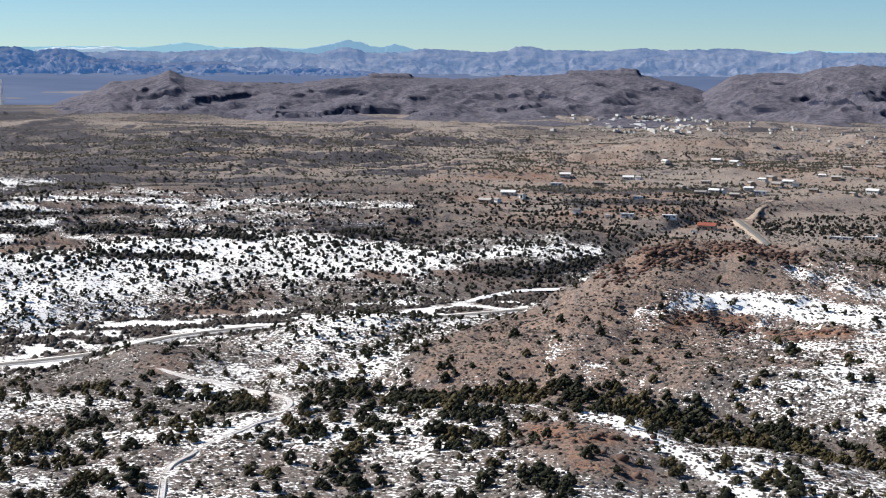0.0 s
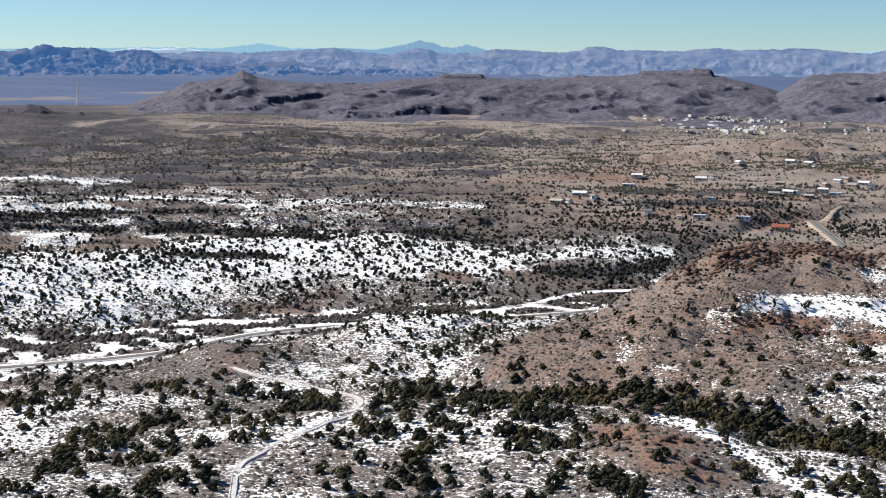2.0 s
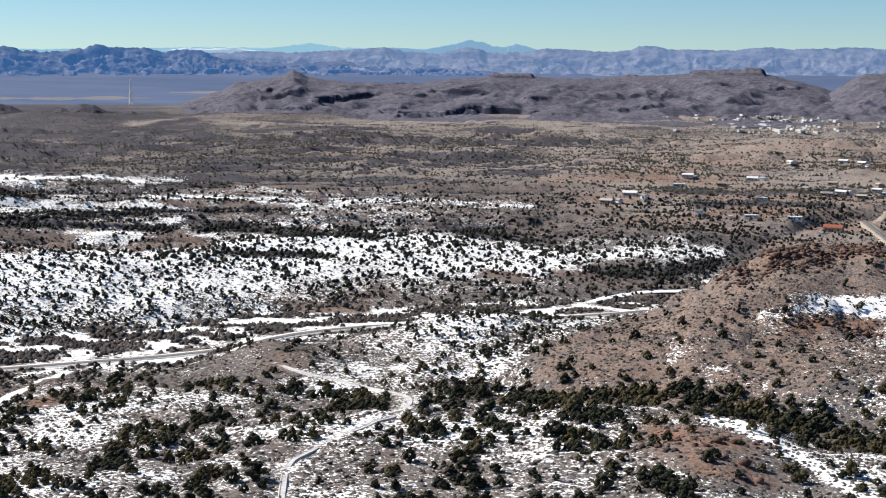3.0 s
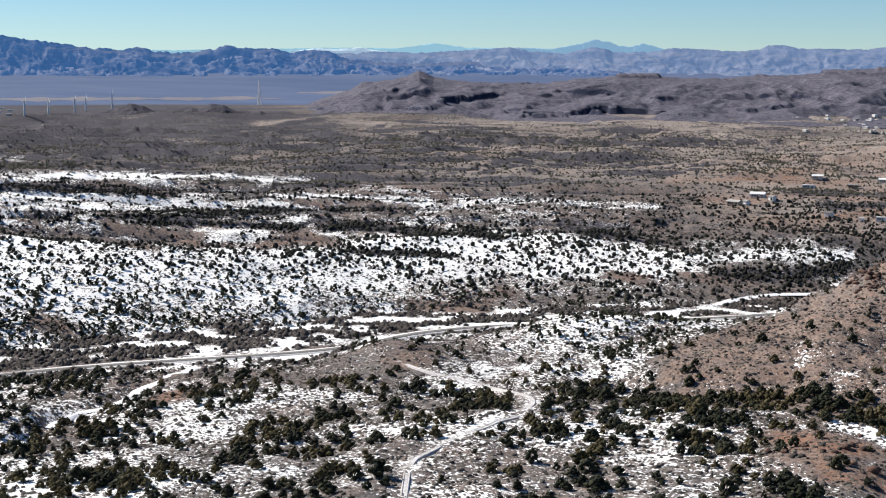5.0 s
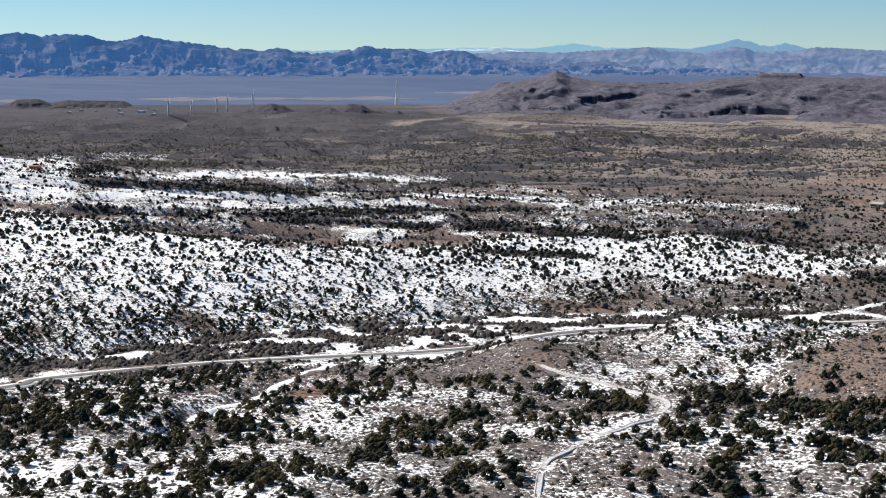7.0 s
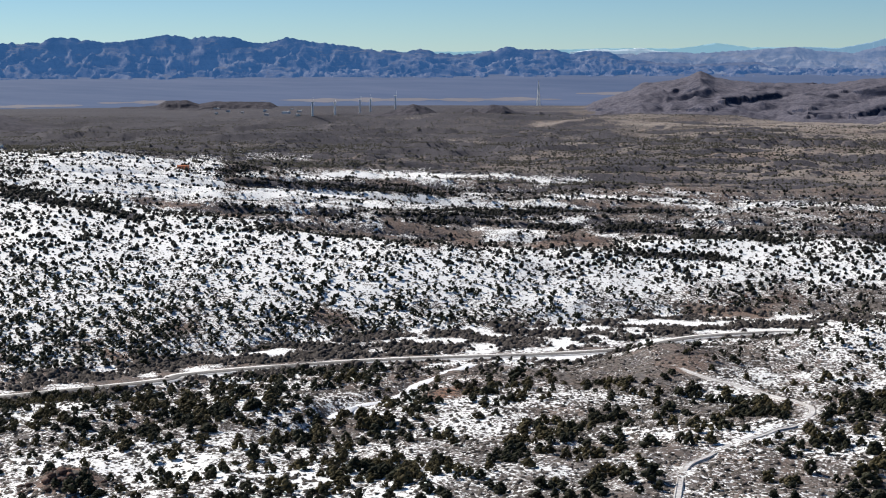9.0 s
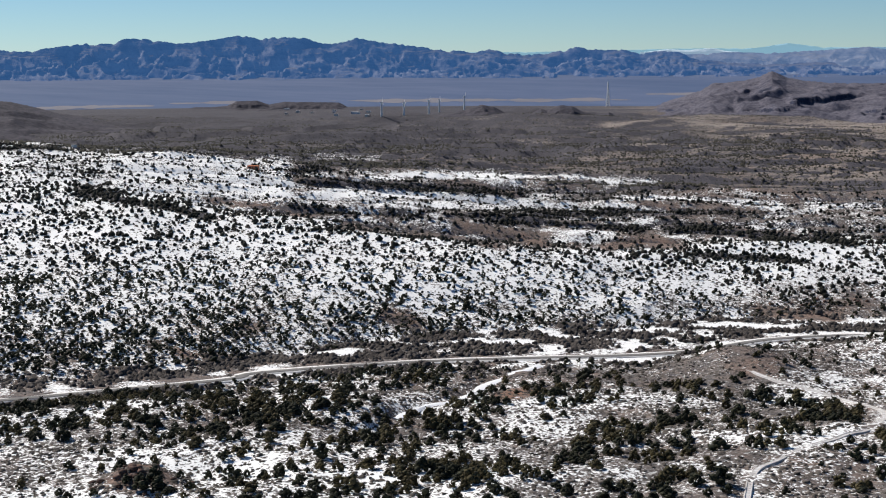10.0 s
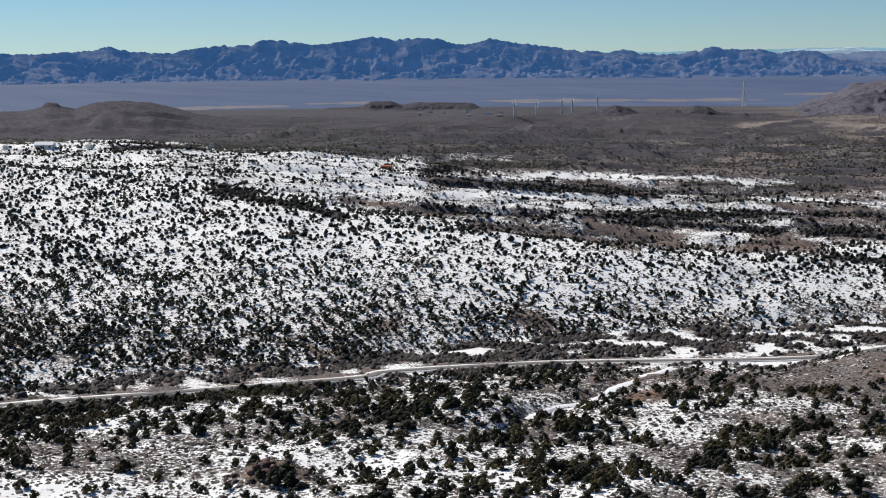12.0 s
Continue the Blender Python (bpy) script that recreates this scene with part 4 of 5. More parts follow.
def tree_density(x, y):
    """Trees on each 100 square metres."""
    az, d = polar(x, y)
    v, w = np.interp(az, *VALLEY), np.interp(az, *FLOOR)
    c = np.interp(az, CREST[0], CREST[1])
    clump = fbm(x, y, 48, 3, 91)
    thick = step(0.28, 0.55, fbm(x, y, 20, 3, 97) + 0.45 * clump)
    wood, dark = layer_at("wood", az, d), layer_at("dark", az, d)
    q = 1.2 + 1.4 * clump + 3.0 * thick * step(-0.3, 0.3, fbm(x, y, 110, 2, 98) + 0.1) + (8.5 - 2.0 * (1 - step(-27, -23, az))) * wood * step(-0.45, 0.25, fbm(x, y, 15, 2, 92))
    up = (d - v - w) / np.maximum(c - v - w, 1)
    slope = 4.1 + 2.5 * clump + 2.8 * fbm(x, y, 13, 2, 90) + 4.5 * (1 - step(0.1, 0.45, up)) * step(10, 25, -az) + 6.5 * wood
    k = step(0, 10, d - v - w)
    q = q * (1 - k) + slope * k
    k = step(20, 60, d - c)
    q = q * (1 - k) + k * np.clip(2.4 + 2.0 * clump, 0.4, 7)
    q = q * (1 - 0.7 * np.clip(layer_at("snow", az, d), 0, 1) * k) + 16 * dark
    far = step(1250, 1700, d)
    q = q * (1 - far) + far * np.clip(3.6 + 3.5 * fbm(az * 6, d, 130, 4, 93) + 4 * dark, 0.5, 8) * (1 - 0.5 * step(1900, 2500, d)) * (1 - 0.7 * layer_at("pale", az, d))
    flats = step(-1, 3, az) * step(900, 980, d) * (1 - step(1900, 2300, d))
    q = q * (1 - flats) + flats * np.clip(2.8 + 7 * fbm(az * 8, d, 70, 3, 94) + 4 * layer_at("shade", az, d), 0.3, 7)
    rc = np.interp(az, REDHILL[0], REDHILL[1])
    on_hill = step(2.5, 8.0, red_hill(az, d))
    q = q * (1 - on_hill) + on_hill * np.clip(0.5 + 0.6 * clump, 0, 2)
    q = q + 11 * lump(d, np.interp(az, *GULLY), 12) * step(-5, -2, az) + 6 * step(13.5, 14.5, az) * lump(d, rc - 12, 10)
    q = q + 7 * lump(d, v - 15, 7) * (1 - step(-26, -20, az)) + 5 * lump(az, -1.6, 2.4) * lump(d, 578, 28) + 5 * lump(d, 476, 14) * step(-39, -36, az) * (1 - step(-27, -24, az))
    band = lump(d, np.interp(az, (5.5, 7, 9.2, 11.4, 13), (404, 395, 376, 348, 330)), 8) * step(5, 6.5, az) * (1 - step(12, 14, az))
    q = q * (1 - band) * (1 - 0.8 * lump(az, -43, 3) * lump(d, 390, 16)) * (1 - 0.6 * lump(az, 6.3, 3) * lump(d, 368, 16))
    bed = step(-14, -6, d - v) * (1 - step(-6, 4, d - v - w)) * (1 - step(5, 7, az))
    side = lump(d, np.interp(az, *SIDE_WASH), 5) * step(-28, -25, az) * (1 - step(-19, -17, az))
    open_ground = np.clip(0.75 * layer_at("red", az, d) + 0.85 * layer_at("bare", az, d), 0, 1)
    return np.clip(q * (1 - 0.93 * bed) * (1 - side) * (1 - open_ground), 0, None)


def brush_density(x, y):
    """Low leafless brush on each 100 square metres, thick along the wash."""
    az, d = polar(x, y)
    v, w = np.interp(az, *VALLEY), np.interp(az, *FLOOR)
    bed = step(-16, -8, d - v) * (1 - step(0, 10, d - v - w)) * (1 - step(5, 7, az))
    thicket = np.clip(-0.1 - fbm(az * 8, d, 16, 3, 45), 0, 1) * 26
    road = lump(d, v, 7)
    on_hill = step(2.5, 8.0, red_hill(az, d))
    return np.clip((31 + 18 * fbm(x, y, 30, 3, 95) + 6 * on_hill) * (1 - 0.75 * step(520, 640, d)) * (1 - bed) + bed * thicket, 0, None) * (1 - road)


def speck_density(x, y):
    """Small sagebrush on the upper slopes, on each 100 square metres."""
    az, d = polar(x, y)
    v, w = np.interp(az, *VALLEY), np.interp(az, *FLOOR)
    return np.clip(8 + 11 * fbm(x, y, 34, 3, 95), 0.5, None) * step(0, 8, np.abs(d - v - w / 2) - w / 2) 


def thicket_density(x, y):
    """Tall bare thickets on the valley floor."""
    az, d = polar(x, y)
    v, w = np.interp(az, *VALLEY), np.interp(az, *FLOOR)
    bed = step(6, 12, d - v) * (1 - step(0, 14, d - v - w)) * (1 - step(5, 7, az)) + lump(d, v - 22, 9) * step(-30, -8, az) + 1.7 * lump(d, v - 8.5, 5) * (1 - 0.7 * step(-25, -18, az)) * (1 - step(3, 6, az))
    return np.clip(0.4 + 0.35 * (1 - step(-22, -18.5, az)) - 1.6 * fbm(az * 8, d, 16, 3, 45), 0, 1) * 42 * bed


def scatter(count, lo, hi, seed, dens):
    """Places drawn evenly over the ground, kept by density."""
    rng = np.random.default_rng(seed)
    az = rng.uniform(-47, 19.5, count)
    d = np.sqrt(rng.uniform(lo * lo, hi * hi, count))
    x, y = d * np.sin(np.radians(az)), d * np.cos(np.radians(az))
    area = radians(66.5) / 2 * (hi * hi - lo * lo)
    keep = rng.uniform(0, 1, count) < dens(x, y) / 100 * area / count
    return x[keep], y[keep], rng


def plants(count, lo, hi, seed, dens, wide, tall, kinds):
    x, y, rng = scatter(count, lo, hi, seed, dens)
    n = len(x)
    size = rng.uniform(0.55, 1.0, n) ** 1.0 * (1 + 0.7 * rng.uniform(0, 1, n) ** 4)
    return np.stack([x, y, height(x, y) - 0.1, size * wide * rng.uniform(0.8, 1.2, n), size * tall * rng.uniform(0.8, 1.2, n), rng.uniform(0, 6.28, n), rng.integers(0, kinds, n)], -1)


def low_shape(seed, rings, tip):
    """A cheap uneven bush of a few facets, one metre tall and wide."""
    rng = random.Random(seed)
    v, t, n = [(0.08 * rng.uniform(-1, 1), 0.08 * rng.uniform(-1, 1), tip)], [], 5 if rings == 1 else 6
    levels = {1: ((0.12, 0.5),), 2: ((0.62, 0.40), (0.12, 0.5)), 3: ((0.74, 0.32), (0.4, 0.52), (0.04, 0.36))}[rings]
    for r, (h, rad) in enumerate(levels):
        for k in range(n):
            a, q = 6.283 * (k + 0.5 * r) / n, rng.uniform(0.6, 1.35)
            v.append((rad * q * math.cos(a), rad * q * math.sin(a), h * rng.uniform(0.75, 1.2)))
    for k in range(n):
        t.append((0, 1 + k, 1 + (k + 1) % n))
        for r in range(rings - 1):
            a, b = 1 + n * r + k, 1 + n * r + (k + 1) % n
            t += [(a, a + n, b), (b, a + n, b + n)]
    return np.array(v, float), np.array(t, np.int32)


CROWNS = [crown_mesh("juniper_crown", 9, 100 + k, 1, 45) for k in range(6)]
MIDDLE = [raw(crown_mesh("juniper_middle", 3, 200 + k, 1, 6)) for k in range(5)]
SLIGHT = [low_shape(250 + k, 3, 0.95) for k in range(5)]
DOT = [low_shape(300 + k, 1, 0.95) for k in range(5)]
SPECK = [low_shape(500 + k, 1, 0.9) for k in range(5)]
TWIGS = [low_shape(400 + k, 2 if k < 2 else 1, 0.9) for k in range(5)]
near_trees = plants(160000, 300, 540, 1, tree_density, 3.1, 2.8, 6)
mid_trees = plants(160000, 540, 720, 2, tree_density, 2.3, 2.2, 5)
slope_trees = plants(300000, 720, 1200, 5, tree_density, 2.0, 1.9, 5)
far_trees = plants(420000, 1200, 2900, 3, tree_density, 2.9, 1.8, 5)
brush = plants(330000, 320, 760, 4, brush_density, 1.15, 0.55, 5)
specks = plants(360000, 600, 1180, 6, speck_density, 1.6, 0.8, 5)
thickets = plants(200000, 500, 800, 7, thicket_density, 2.0, 1.5, 5)
far_trees[:, 3:5] *= (1 - 0.25 * step(1500, 2400, np.hypot(far_trees[:, 0], far_trees[:, 1])))[:, None]
far_trees = clear_of(far_trees, (desert_road[::3],), 7.0)
slope_trees = clear_of(slope_trees, (desert_road[::2], side_road[::2]), 6.0)
near_trees, mid_trees = clear_of(near_trees, (trail, wash, highway), 4.5), clear_of(mid_trees, (highway, wash, creek), 5.0)
brush, thickets = clear_of(brush, (trail, wash), 2.6), clear_of(clear_of(thickets, (highway, creek), 4.4), (wash,), 3.5)
close = np.argsort(np.hypot(near_trees[:, 0], near_trees[:, 1]))
single, near_trees = near_trees[close[:300]], near_trees[close[300:]]
oak = fbm(near_trees[:, 0], near_trees[:, 1], 24, 2, 99) > 0.02
tagged(joined("juniper_woodland", [raw(m) for m in CROWNS], near_trees[~oak], M_JUNIPER), "scattered dark green junipers on snowy ground", "trees", kind="stuff")
tagged(joined("scrub_oak_thicket", [raw(m) for m in CROWNS], near_trees[oak], M_SCRUB), "olive-brown scrub oak thickets on snowy ground", "trees", kind="stuff")
tagged(joined("juniper_slope", MIDDLE, mid_trees, M_JUNIPER), "dark junipers dotting the snowy slopes", "trees", kind="stuff")
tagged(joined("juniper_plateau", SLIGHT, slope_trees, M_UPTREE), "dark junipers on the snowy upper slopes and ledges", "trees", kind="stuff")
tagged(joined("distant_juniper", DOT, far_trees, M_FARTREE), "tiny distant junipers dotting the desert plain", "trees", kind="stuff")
tagged(joined("winter_brush", TWIGS, brush, M_BRUSH), "grey-brown leafless winter brush", "brush", kind="stuff")
tagged(joined("sagebrush", SPECK, specks, M_SAGE), "small grey sagebrush poking through snow on the slopes", "brush", kind="stuff")
tagged(joined("bare_thicket", TWIGS, thickets, M_THICKET), "grey-brown bare thickets along the snowy wash", "brush", kind="stuff")


def trunk_mesh(seed):
    """A short twisted juniper trunk that forks into limbs."""
    rng = random.Random(seed)
    bm = bmesh.new()
    for k in range(4):
        a = k * 1.57 + rng.uniform(-0.5, 0.5)
        tip = Vector((0.22 * math.cos(a), 0.22 * math.sin(a), 0.55)) if k else Vector((0.03, 0.02, 0.7))
        foot = Vector((0.02 * math.cos(a), 0.02 * math.sin(a), -0.06 if k == 0 else 0.12))
        rings = []
        for u, r in ((0, 0.055 if k == 0 else 0.035), (0.5, 0.035), (1, 0.014)):
            c = foot.lerp(tip, u) + Vector((0.02 * math.sin(5 * u + seed), 0.02 * math.cos(4 * u), 0))
            rings.append([bm.verts.new(c + Vector((r * math.cos(1.257 * j), r * math.sin(1.257 * j), 0))) for j in range(5)])
        for lo, hi in zip(rings, rings[1:]):
            for j in range(5):
                bm.faces.new([lo[j], lo[(j + 1) % 5], hi[(j + 1) % 5], hi[j]])
    me = bpy.data.meshes.new("trunk")
    bm.to_mesh(me)
    bm.free()
    me.materials.append(M_BARK)
    return me


TRUNKS = [trunk_mesh(600 + k) for k in range(6)]
for x, y, z, wide, tall, turn, shape in single:
    tree = tagged(new("juniper"), "bushy dark green juniper standing in patchy snow", "tree", "junipers on the near slope")
    tree.matrix_world = Matrix.Translation((x, y, z)) @ Matrix.Rotation(turn, 4, "Z") @ Matrix.Diagonal((wide, wide, tall, 1))
    new("trunk", TRUNKS[int(shape)]).parent = tree
    new("crown", CROWNS[int(shape)]).parent = tree


def boulder_density(x, y):
    az, d = polar(x, y)
    rc = np.interp(az, REDHILL[0], REDHILL[1])
    crag = step(5, 8, az) * (1 - step(13, 14, az)) * lump(d, rc - 10, 13) * 55 * step(-0.6, 0.1, fbm(x, y, 14, 2, 96)) + lump(az, 10.4, 1.7) * lump(d, 546, 5) * 26 + lump(az, 14.6, 1.2) * lump(d, 537, 4) * 18
    knob = lump(az, -34.6, 1.2) * lump(d, 376, 7) * 16 + lump(az, 6, 2.2) * lump(d, 372, 14) * 4
    scarp = lump(az, -8.3, 1.8) * lump(d, np.interp(az, (-11, -6), (690, 730)), 6) * 6 + lump(az, -1.7, 0.8) * lump(d, 765, 9) * 5
    return crag + knob + scarp


def rock_shape(seed):
    rng = random.Random(seed)
    bm = bmesh.new()
    blob(bm, Vector((0, 0, 0.2)), 0.5, 0.75, rng)
    me = bpy.data.meshes.new("rock_shape")
    bm.to_mesh(me)
    bm.free()
    return raw(me)


boulders = plants(300000, 350, 780, 8, boulder_density, 2.3, 1.9, 5)
tagged(joined("red_boulder", [rock_shape(700 + k) for k in range(5)], boulders, M_BOULDER), "rough red-brown boulders on the crags", "boulders", kind="stuff")


# ---- roads and tracks ----
def ribbon(name, line, width, lift, mat, label, category, side=0.0, bank=1.0, bed=None):
    """A strip of made ground along a line; its edges turn down into the soil."""
    n = len(line)
    P = np.array([(q.x, q.y) for q in line])
    T = np.gradient(P, axis=0)
    N = np.stack([T[:, 1], -T[:, 0]], -1) / np.linalg.norm(T, axis=1)[:, None]
    P = P + N * side
    z = np.max([height(P[:, 0] + N[:, 0] * o, P[:, 1] + N[:, 1] * o) for o in (-0.5 * (bed or width), 0.0, 0.5 * (bed or width))], axis=0)
    for k in range(3 if width < 5 else 12):
        z = np.convolve(np.pad(z, 4, "edge"), np.ones(9) / 9, "valid")
    rng = np.random.default_rng(len(name) + n)
    wob = 1 + 0.3 * np.convolve(rng.standard_normal(n + 4), np.ones(5) / 2.2, "valid") * (0.4 if width > 6 else 1)
    rows = []
    deep = -2.8 if width > 5 else -0.6
    for off, dz in ((-0.5 * width - bank, deep), (-0.5 * width, 0), (-0.2 * width, 0.04), (0.2 * width, 0.04), (0.5 * width, 0), (0.5 * width + bank, deep)):
        o = off * (wob if abs(off) > 0.3 * width and bank > 0.5 else 1)
        q = P + N * np.reshape(o * np.ones(n), (-1, 1))
        rows.append(np.column_stack([q, z + lift + dz]))
    R = np.array(rows)
    me = grid_mesh(name, R[:, :, 0], R[:, :, 1], R[:, :, 2], mat)
    return tagged(new(name, me), label, category, kind="structure")


ribbon("dirt_verge", desert_road, 9.0, 0.3, M_DIRT, "bare tan dirt verge along the desert road", "road verge", bank=1.2)
ribbon("dirt_track", side_road, 4.0, 0.3, M_DIRT, "pale dirt side road across the desert flat", "dirt road", bank=0.8)
ribbon("road_shoulder", highway, 7.4, 0.2, M_SHOULDER, "snow-covered gravel verge along the highway", "road verge", bank=1.5)
ribbon("road", desert_road, 4.4, 0.42, M_ASPHALT, "pale worn asphalt road across the desert flat", "road", bank=0.3, bed=9.0)
ribbon("road", highway, 4.2, 0.3, M_ASPHALT, "grey two-lane asphalt road through the valley", "road", bank=0.3, bed=7.4)
ribbon("trail", trail, 1.6, 0.04, M_SNOWTRACK, "snowy dirt trail winding between junipers", "trail", bank=0.35)
for rut_side in (-0.65, 0.65):
    ribbon("wheel_rut", trail, 0.35, 0.09, M_RUT, "grey wheel rut in the snowy trail", "trail", side=rut_side, bank=0.2, bed=2.3)
ribbon("snowy_wash", wash, 2.3, 0.15, M_SNOW, "narrow dry wash filled with clean snow", "wash", bank=1.6)
ribbon("snowy_creek", creek, 2.8, 0.15, M_SNOW, "creek bed filled with clean snow", "creek bed", bank=2.0)


# ---- houses, town, masts ----
def box(bm, x0, x1, y0, y1, z0, z1):
    v = [bm.verts.new(p) for p in ((x0, y0, z0), (x1, y0, z0), (x1, y1, z0), (x0, y1, z0), (x0, y0, z1), (x1, y0, z1), (x1, y1, z1), (x0, y1, z1))]
    for f in ((0, 3, 2, 1), (4, 5, 6, 7), (0, 1, 5, 4), (1, 2, 6, 5), (2, 3, 7, 6), (3, 0, 4, 7)):
        bm.faces.new([v[i] for i in f])


def part(name, bm, mat, parent, label=""):
    me = bpy.data.meshes.new(name)
    bm.to_mesh(me)
    bm.free()
    me.materials.append(mat)
    ob = new(name, me)
    ob.parent = parent
    if label:
        tagged(ob, label)
    return ob


def boxes(*lims):
    bm = bmesh.new()
    for b in lims:
        box(bm, *b)
    return bm


def gable(w, l, eave, rise, over):
    """A pitched roof with thickness and overhang."""
    bm = bmesh.new()
    hw, hl, t = w / 2 + over, l / 2 + over, 0.25
    lo = eave - over * rise / (w / 2)
    ends = []
    for y in (-hl, hl):
        ends.append([bm.verts.new(p) for p in ((-hw, y, lo), (0, y, eave + rise), (hw, y, lo), (hw, y, lo + t), (0, y, eave + rise + t), (-hw, y, lo + t))])
    a, b = ends
    bm.faces.new(a)
    bm.faces.new(b[::-1])
    for k in range(6):
        bm.faces.new([a[k], a[(k + 1) % 6], b[(k + 1) % 6], b[k]][::-1])
    return bm


def house(name, w, l, tall, rise, wall, roof, label, roof_label="", windows=3):
    base = new(name)
    tagged(base, label, "house")
    part("wall", boxes((-w / 2, w / 2, -l / 2, l / 2, -0.8, tall)), wall, base)
    if rise:
        part("roof", gable(w, l, tall, rise, 0.5), roof, base, roof_label)
        for y in (-l / 2 + 0.02, l / 2 - 0.02):
            bm = bmesh.new()
            bm.faces.new([bm.verts.new(p) for p in ((-w / 2, y, tall), (w / 2, y, tall), (0, y, tall + rise))])
            part("gable_end", bm, wall, base)
    else:
        part("roof", boxes((-w / 2 - 0.15, w / 2 + 0.15, -l / 2 - 0.15, l / 2 + 0.15, tall, tall + 0.35)), roof, base, roof_label)
    if windows:
        part("door", boxes((-w / 2 - 0.08, -w / 2 - 0.01, -0.5, 0.5, 0, 2.05)), M_DOOR, base)
        for k in range(windows):
            y = -l / 2 + (k + 0.5) * l / windows
            if abs(y) < 1.0:
                y += 1.7
            part("window", boxes((-w / 2 - 0.07, -w / 2 - 0.01, y - 0.7, y + 0.7, 0.95, 2.0)), M_PANE, base)
    return base


def stand(ob, bearing, dip, turn):
    p = on_land(bearing, dip, 780.0)
    ob.matrix_world = pose(p.x, p.y, p.z + 0.05, 0, 0, turn - bearing)
    return ob


def settle(proto, places, least=780.0, small=0.6):
    """The first of a kind stands at the first place, its copies, some of them smaller, at the others."""
    sizes = random.Random(len(places))
    for k, (b, dip, turn) in enumerate(places):
        p = on_land(b, dip, least)
        m = pose(p.x, p.y, p.z + 0.05, 0, 0, turn - b) @ Matrix.Scale(sizes.uniform(small, 1.0) if k else 1.0, 4)
        if k == 0:
            proto.matrix_world = m
        else:
            copy_thing(proto, m)


WHITE_HOUSE = house("house", 7, 11, 2.7, 1.3, M_WALL, M_WHITE, "white single-storey desert house with a pale metal roof")
TAN_HOUSE = house("house", 6.5, 10, 2.7, 1.1, M_TANWALL, M_ROOF, "tan stucco desert house with a grey shingle roof")
TRAILER = house("mobile_home", 4, 10, 2.5, 0, M_WHITE, M_WHITE, "long white mobile home on the desert flat")
SHED = house("shed", 4, 5, 2.3, 0.9, M_WHITE, M_ROOF, "small white metal shed among junipers", windows=0)
stand(house("red_roof_house", 8.5, 12, 2.9, 1.6, M_TANWALL, M_REDROOF, "tan house with a red metal roof beside dirt yard", "red metal roof"), 10.07, 6.56, 78)
stand(house("orange_house", 5.5, 8, 2.6, 0, M_ORANGE, M_ORANGE, "orange stucco flat-roofed house on a snowy plateau"), -29.9, 4.36, 80)
stand(house("snow_roof_house", 10, 14, 3.0, 2.0, M_WALL, M_SNOW, "house with a snow-covered pitched roof among trees", "roof under fresh snow"), -42.6, 3.34, 75)
for thing in (WHITE_HOUSE, TAN_HOUSE, TRAILER):
    tagged(thing, group="houses on the desert flat")
settle(WHITE_HOUSE, [(2.50, 5.42, 80), (10.30, 5.17, 70), (7.05, 4.75, 86), (10.33, 4.02, 75), (12.06, 4.72, 60), (14.21, 4.48, 84), (8.44, 4.15, 30), (11.56, 5.07, 80), (16.06, 5.04, 70), (4.65, 4.68, 86), (13.00, 4.78, 75), (11.00, 4.07, 60)])
settle(TAN_HOUSE, [(1.64, 5.73, 60), (11.04, 5.30, 80), (5.94, 4.98, 85), (9.04, 5.07, 40), (9.98, 4.84, 75), (11.65, 4.86, 20), (12.59, 4.88, 60), (13.49, 4.22, 80), (14.73, 4.56, 85), (15.36, 5.13, 40), (13.93, 5.05, 75), (15.84, 4.61, 20), (16.32, 4.14, 60), (9.78, 5.27, 80), (15.11, 4.18, 85), (12.37, 4.63, 40)])
settle(TRAILER, [(8.64, 6.21, 88), (14.78, 6.78, 85), (4.33, 5.05, 84), (16.03, 6.73, 88), (7.04, 6.18, 85), (15.22, 6.78, 84), (7.45, 5.47, 88), (11.98, 5.21, 85)])
settle(tagged(SHED, group="sheds on the desert flat"), [(5.11, 6.07, 70), (2.07, 5.69, 40), (6.29, 6.18, 80), (10.14, 6.51, 20), (9.61, 6.70, 70), (3.04, 5.50, 40), (12.69, 4.96, 80), (10.62, 5.18, 20), (7.43, 4.74, 70), (11.21, 4.17, 40), (13.27, 4.86, 80), (16.33, 6.63, 20), (-44.0, 3.36, 60), (-41.0, 3.4, 40), (-36.5, 3.42, 70)])

rng = random.Random(5)
STORE = house("store_building", 9, 18, 4.2, 0, M_WHITE, M_WHITE, "large white flat-roofed building in the town", windows=0)
SHOP = house("town_building", 6, 10, 3.2, 0, M_WALL, M_WHITE, "small pale flat-roofed building in the town", windows=0)
HOME = house("town_house", 4, 5.5, 2.4, 1.1, M_WALL, M_ROOF, "small pitched-roof house in the town", windows=0)
for thing in (STORE, SHOP, HOME):
    tagged(thing, group="town buildings")
settle(STORE, [(3.75, 2.5, 55), (4.9, 2.52, 50), (7.4, 2.72, 52), (8.1, 2.76, 58), (6.4, 2.6, 46), (9.0, 2.66, 54), (-28.6, 2.12, 60), (-26.0, 2.3, 55)])
settle(SHOP, [(rng.gauss(7.6, 1.1), rng.uniform(2.3, 2.95), rng.uniform(25, 60)) for k in range(80)] + [(rng.uniform(-29, -25.4), rng.uniform(2.15, 2.4), 85) for k in range(9)])
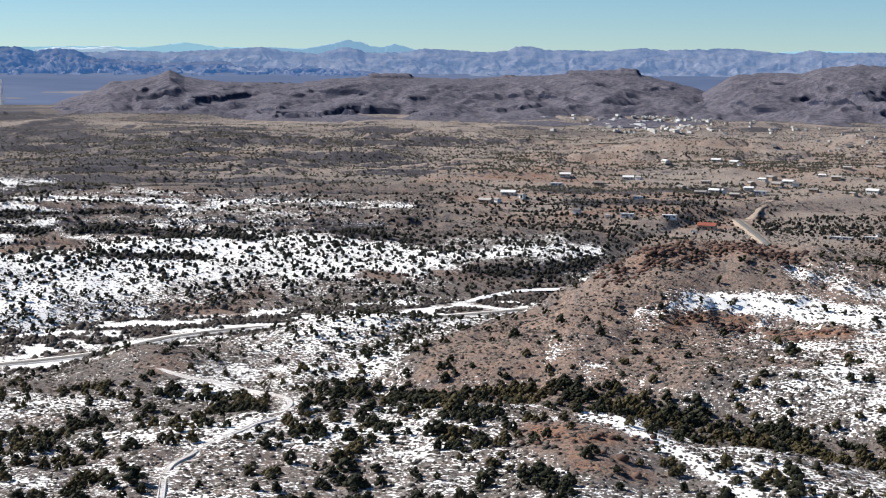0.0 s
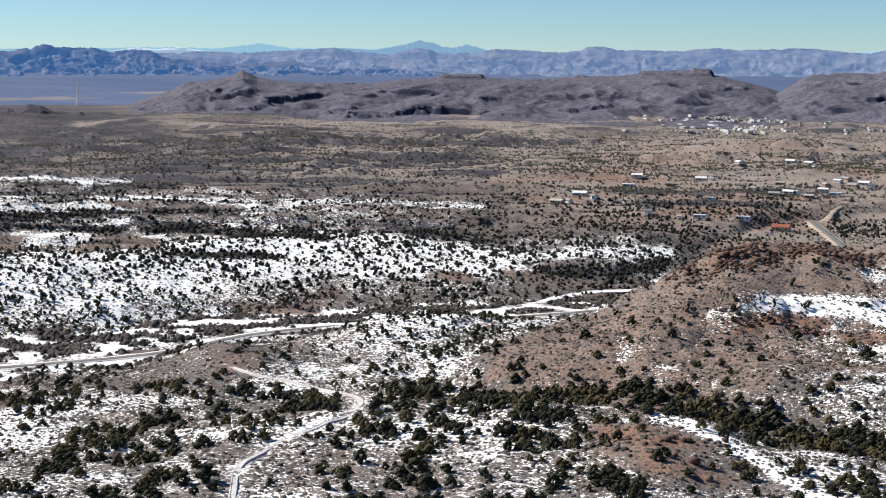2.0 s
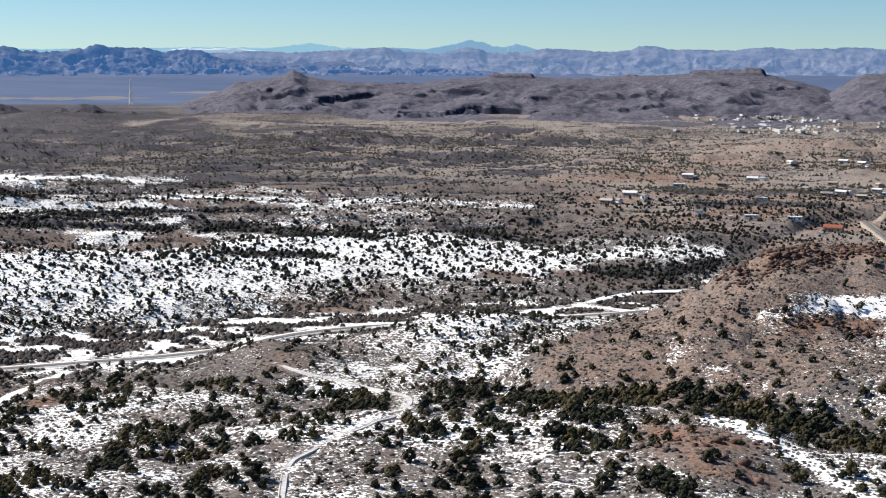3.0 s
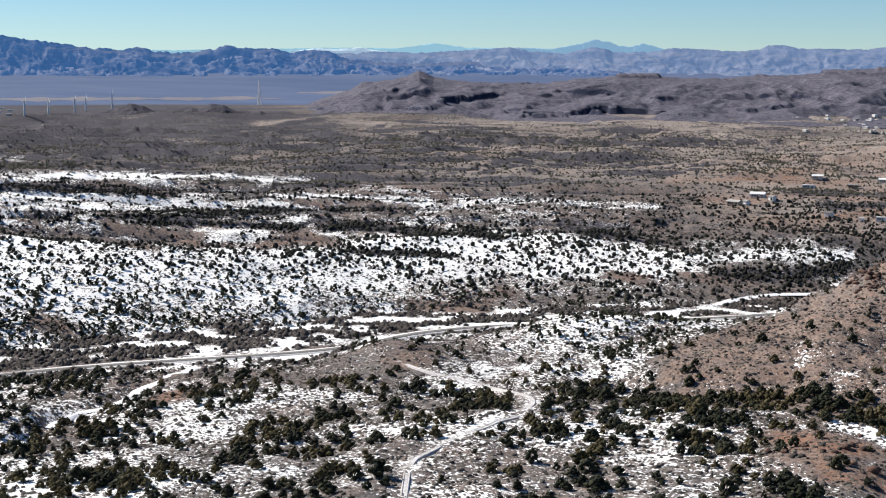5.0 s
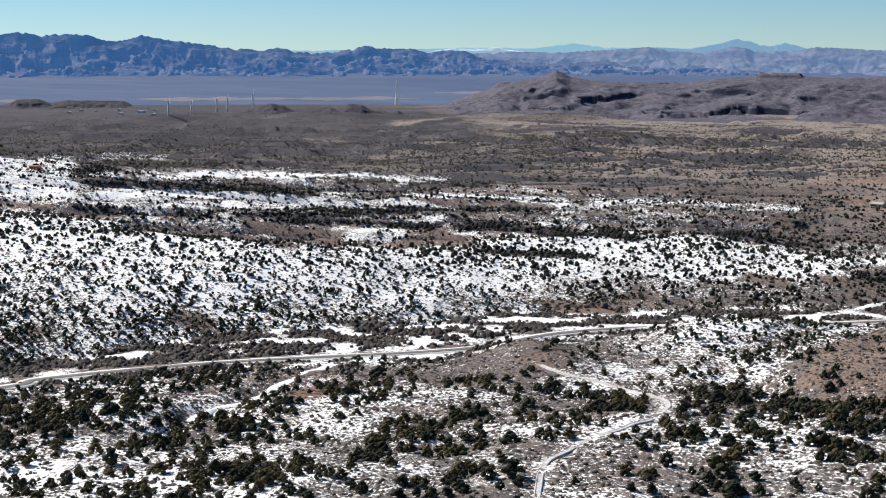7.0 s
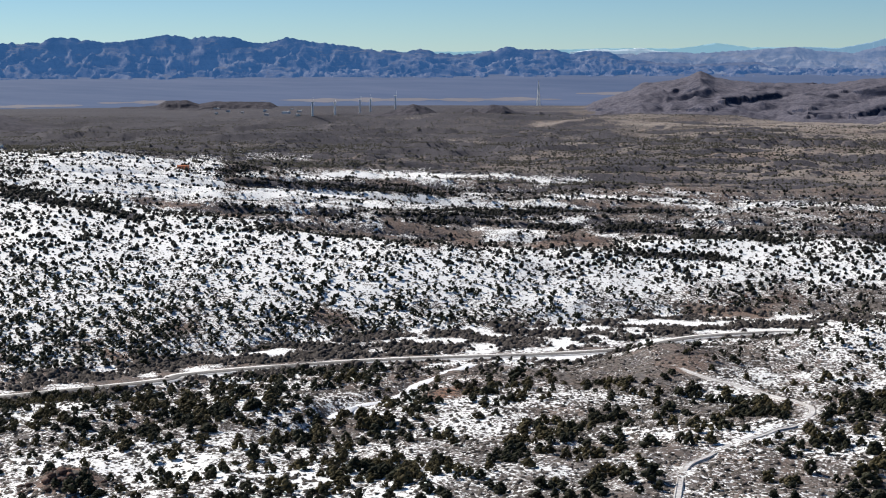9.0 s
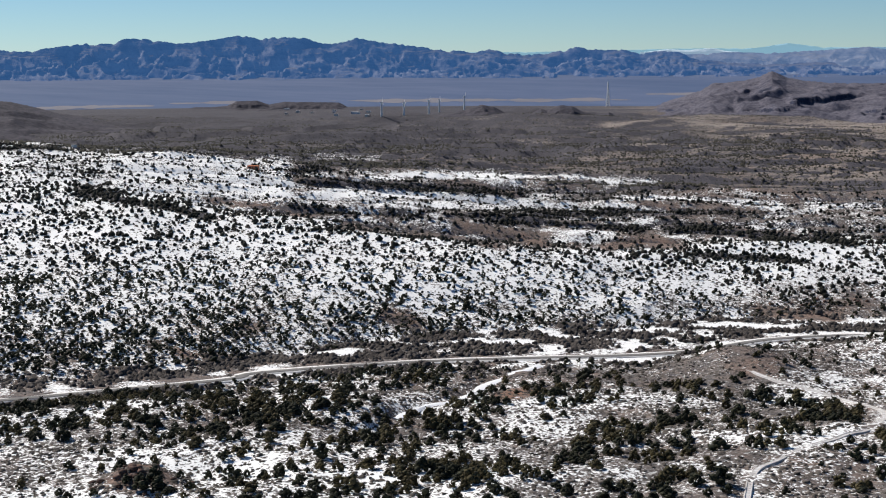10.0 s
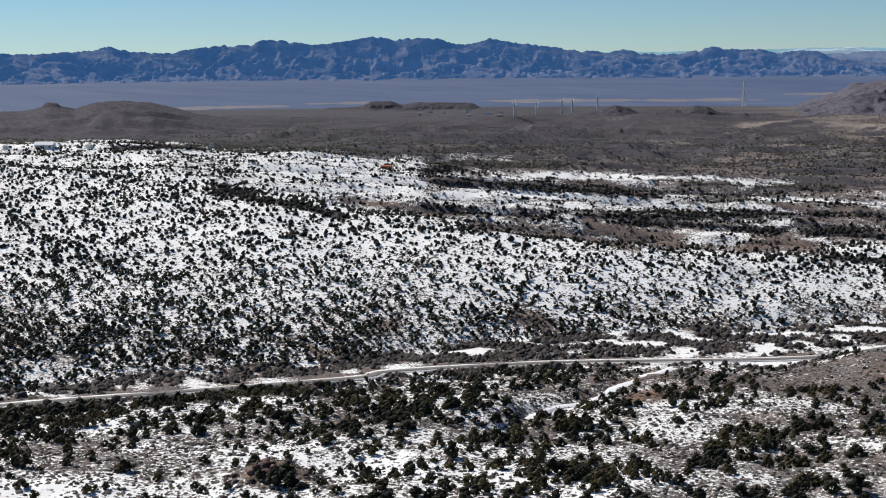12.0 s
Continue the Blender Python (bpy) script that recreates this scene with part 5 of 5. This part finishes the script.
settle(HOME, [(rng.gauss(8.1, 1.6), rng.uniform(2.25, 3.0), rng.uniform(20, 70)) for k in range(80)] + [(rng.uniform(12, 17), rng.uniform(2.7, 3.6), rng.uniform(0, 90)) for k in range(34)])


def tube(bm, a, b, r0, r1, n=8):
    """A tapered round bar from a to b."""
    a, b = Vector(a), Vector(b)
    q = (b - a).to_track_quat("Z", "Y")
    ends = []
    for p, r in ((a, r0), (b, r1)):
        ends.append([bm.verts.new(p + q @ Vector((r * math.cos(6.2832 * k / n), r * math.sin(6.2832 * k / n), 0))) for k in range(n)])
    for k in range(n):
        bm.faces.new([ends[0][k], ends[0][(k + 1) % n], ends[1][(k + 1) % n], ends[1][k]])
    bm.faces.new(ends[0][::-1])
    bm.faces.new(ends[1])


def turbine(tall, blade, spin):
    base = tagged(new("wind_turbine"), "white three-bladed wind turbine on the desert plain", "wind turbine", "row of wind turbines")
    bm = bmesh.new()
    tube(bm, (0, 0, -2), (0, 0, tall), 2.0, 1.3, 12)
    part("mast", bm, M_WHITE, base)
    part("nacelle", boxes((-0.8, 0.8, -1.4, 2.6, tall - 0.2, tall + 1.5)), M_WHITE, base)
    bm = bmesh.new()
    tube(bm, (0, -1.4, tall + 0.6), (0, -2.6, tall + 0.6), 0.7, 0.2, 10)
    hub = part("hub", bm, M_WHITE, base)
    for k in range(3):
        a = radians(spin + 120 * k)
        d = Vector((math.sin(a), 0, math.cos(a)))
        e = Vector((math.cos(a), 0, -math.sin(a)))
        c = Vector((0, -2.1, tall + 0.6))
        bm = bmesh.new()
        front, rear = [], []
        for u, w in ((0.02, 0.6), (0.2, 1.4), (0.6, 0.9), (1.0, 0.25)):
            for s, store in ((-0.12, front), (0.12, rear)):
                store.append((bm.verts.new(c + d * blade * u - e * w * 0.5 + Vector((0, s, 0))), bm.verts.new(c + d * blade * u + e * w * 0.5 + Vector((0, s, 0)))))
        for f, g in zip(front, front[1:]):
            bm.faces.new([f[0], f[1], g[1], g[0]])
        for f, g in zip(rear, rear[1:]):
            bm.faces.new([f[1], f[0], g[0], g[1]])
        for i in range(3):
            for s in (0, 1):
                bm.faces.new([front[i][s], front[i + 1][s], rear[i + 1][s], rear[i][s]])
        part("blade", bm, M_WHITE, hub)
    return base


for b, dip, tall, spin in ((-25.0, 2.4, 23, 10), (-24.15, 2.36, 21, 45), (-23.2, 2.3, 26, 80), (-22.8, 2.26, 27, 20), (-21.85, 2.18, 30, 100)):
    stand(turbine(tall, tall * 0.42, spin), b, dip, 100)


def lattice_mast(tall, wide):
    base = tagged(new("lattice_mast"), "tall pale steel lattice mast on the plain", "mast")
    corner = [(1, 1), (-1, 1), (-1, -1), (1, -1)]
    spread = lambda h: wide * (1 - 0.9 * h / tall) / 2
    for cx, cy in corner:
        bm = bmesh.new()
        tube(bm, (cx * wide / 2, cy * wide / 2, -2), (cx * spread(tall), cy * spread(tall), tall), 0.6, 0.4, 6)
        part("leg", bm, M_WHITE, base)
    levels = [tall * k / 12 for k in range(13)]
    for lo, hi in zip(levels, levels[1:]):
        bm = bmesh.new()
        for (ax, ay), (bx, by) in zip(corner, corner[1:] + corner[:1]):
            tube(bm, (ax * spread(lo), ay * spread(lo), lo), (bx * spread(hi), by * spread(hi), hi), 0.2, 0.2, 4)
            tube(bm, (bx * spread(lo), by * spread(lo), lo), (ax * spread(hi), ay * spread(hi), hi), 0.2, 0.2, 4)
            tube(bm, (ax * spread(hi), ay * spread(hi), hi), (bx * spread(hi), by * spread(hi), hi), 0.2, 0.2, 4)
        part("brace", bm, M_WHITE, base)
    return base


stand(lattice_mast(60, 7.5), -16.4, 2.05, 20)
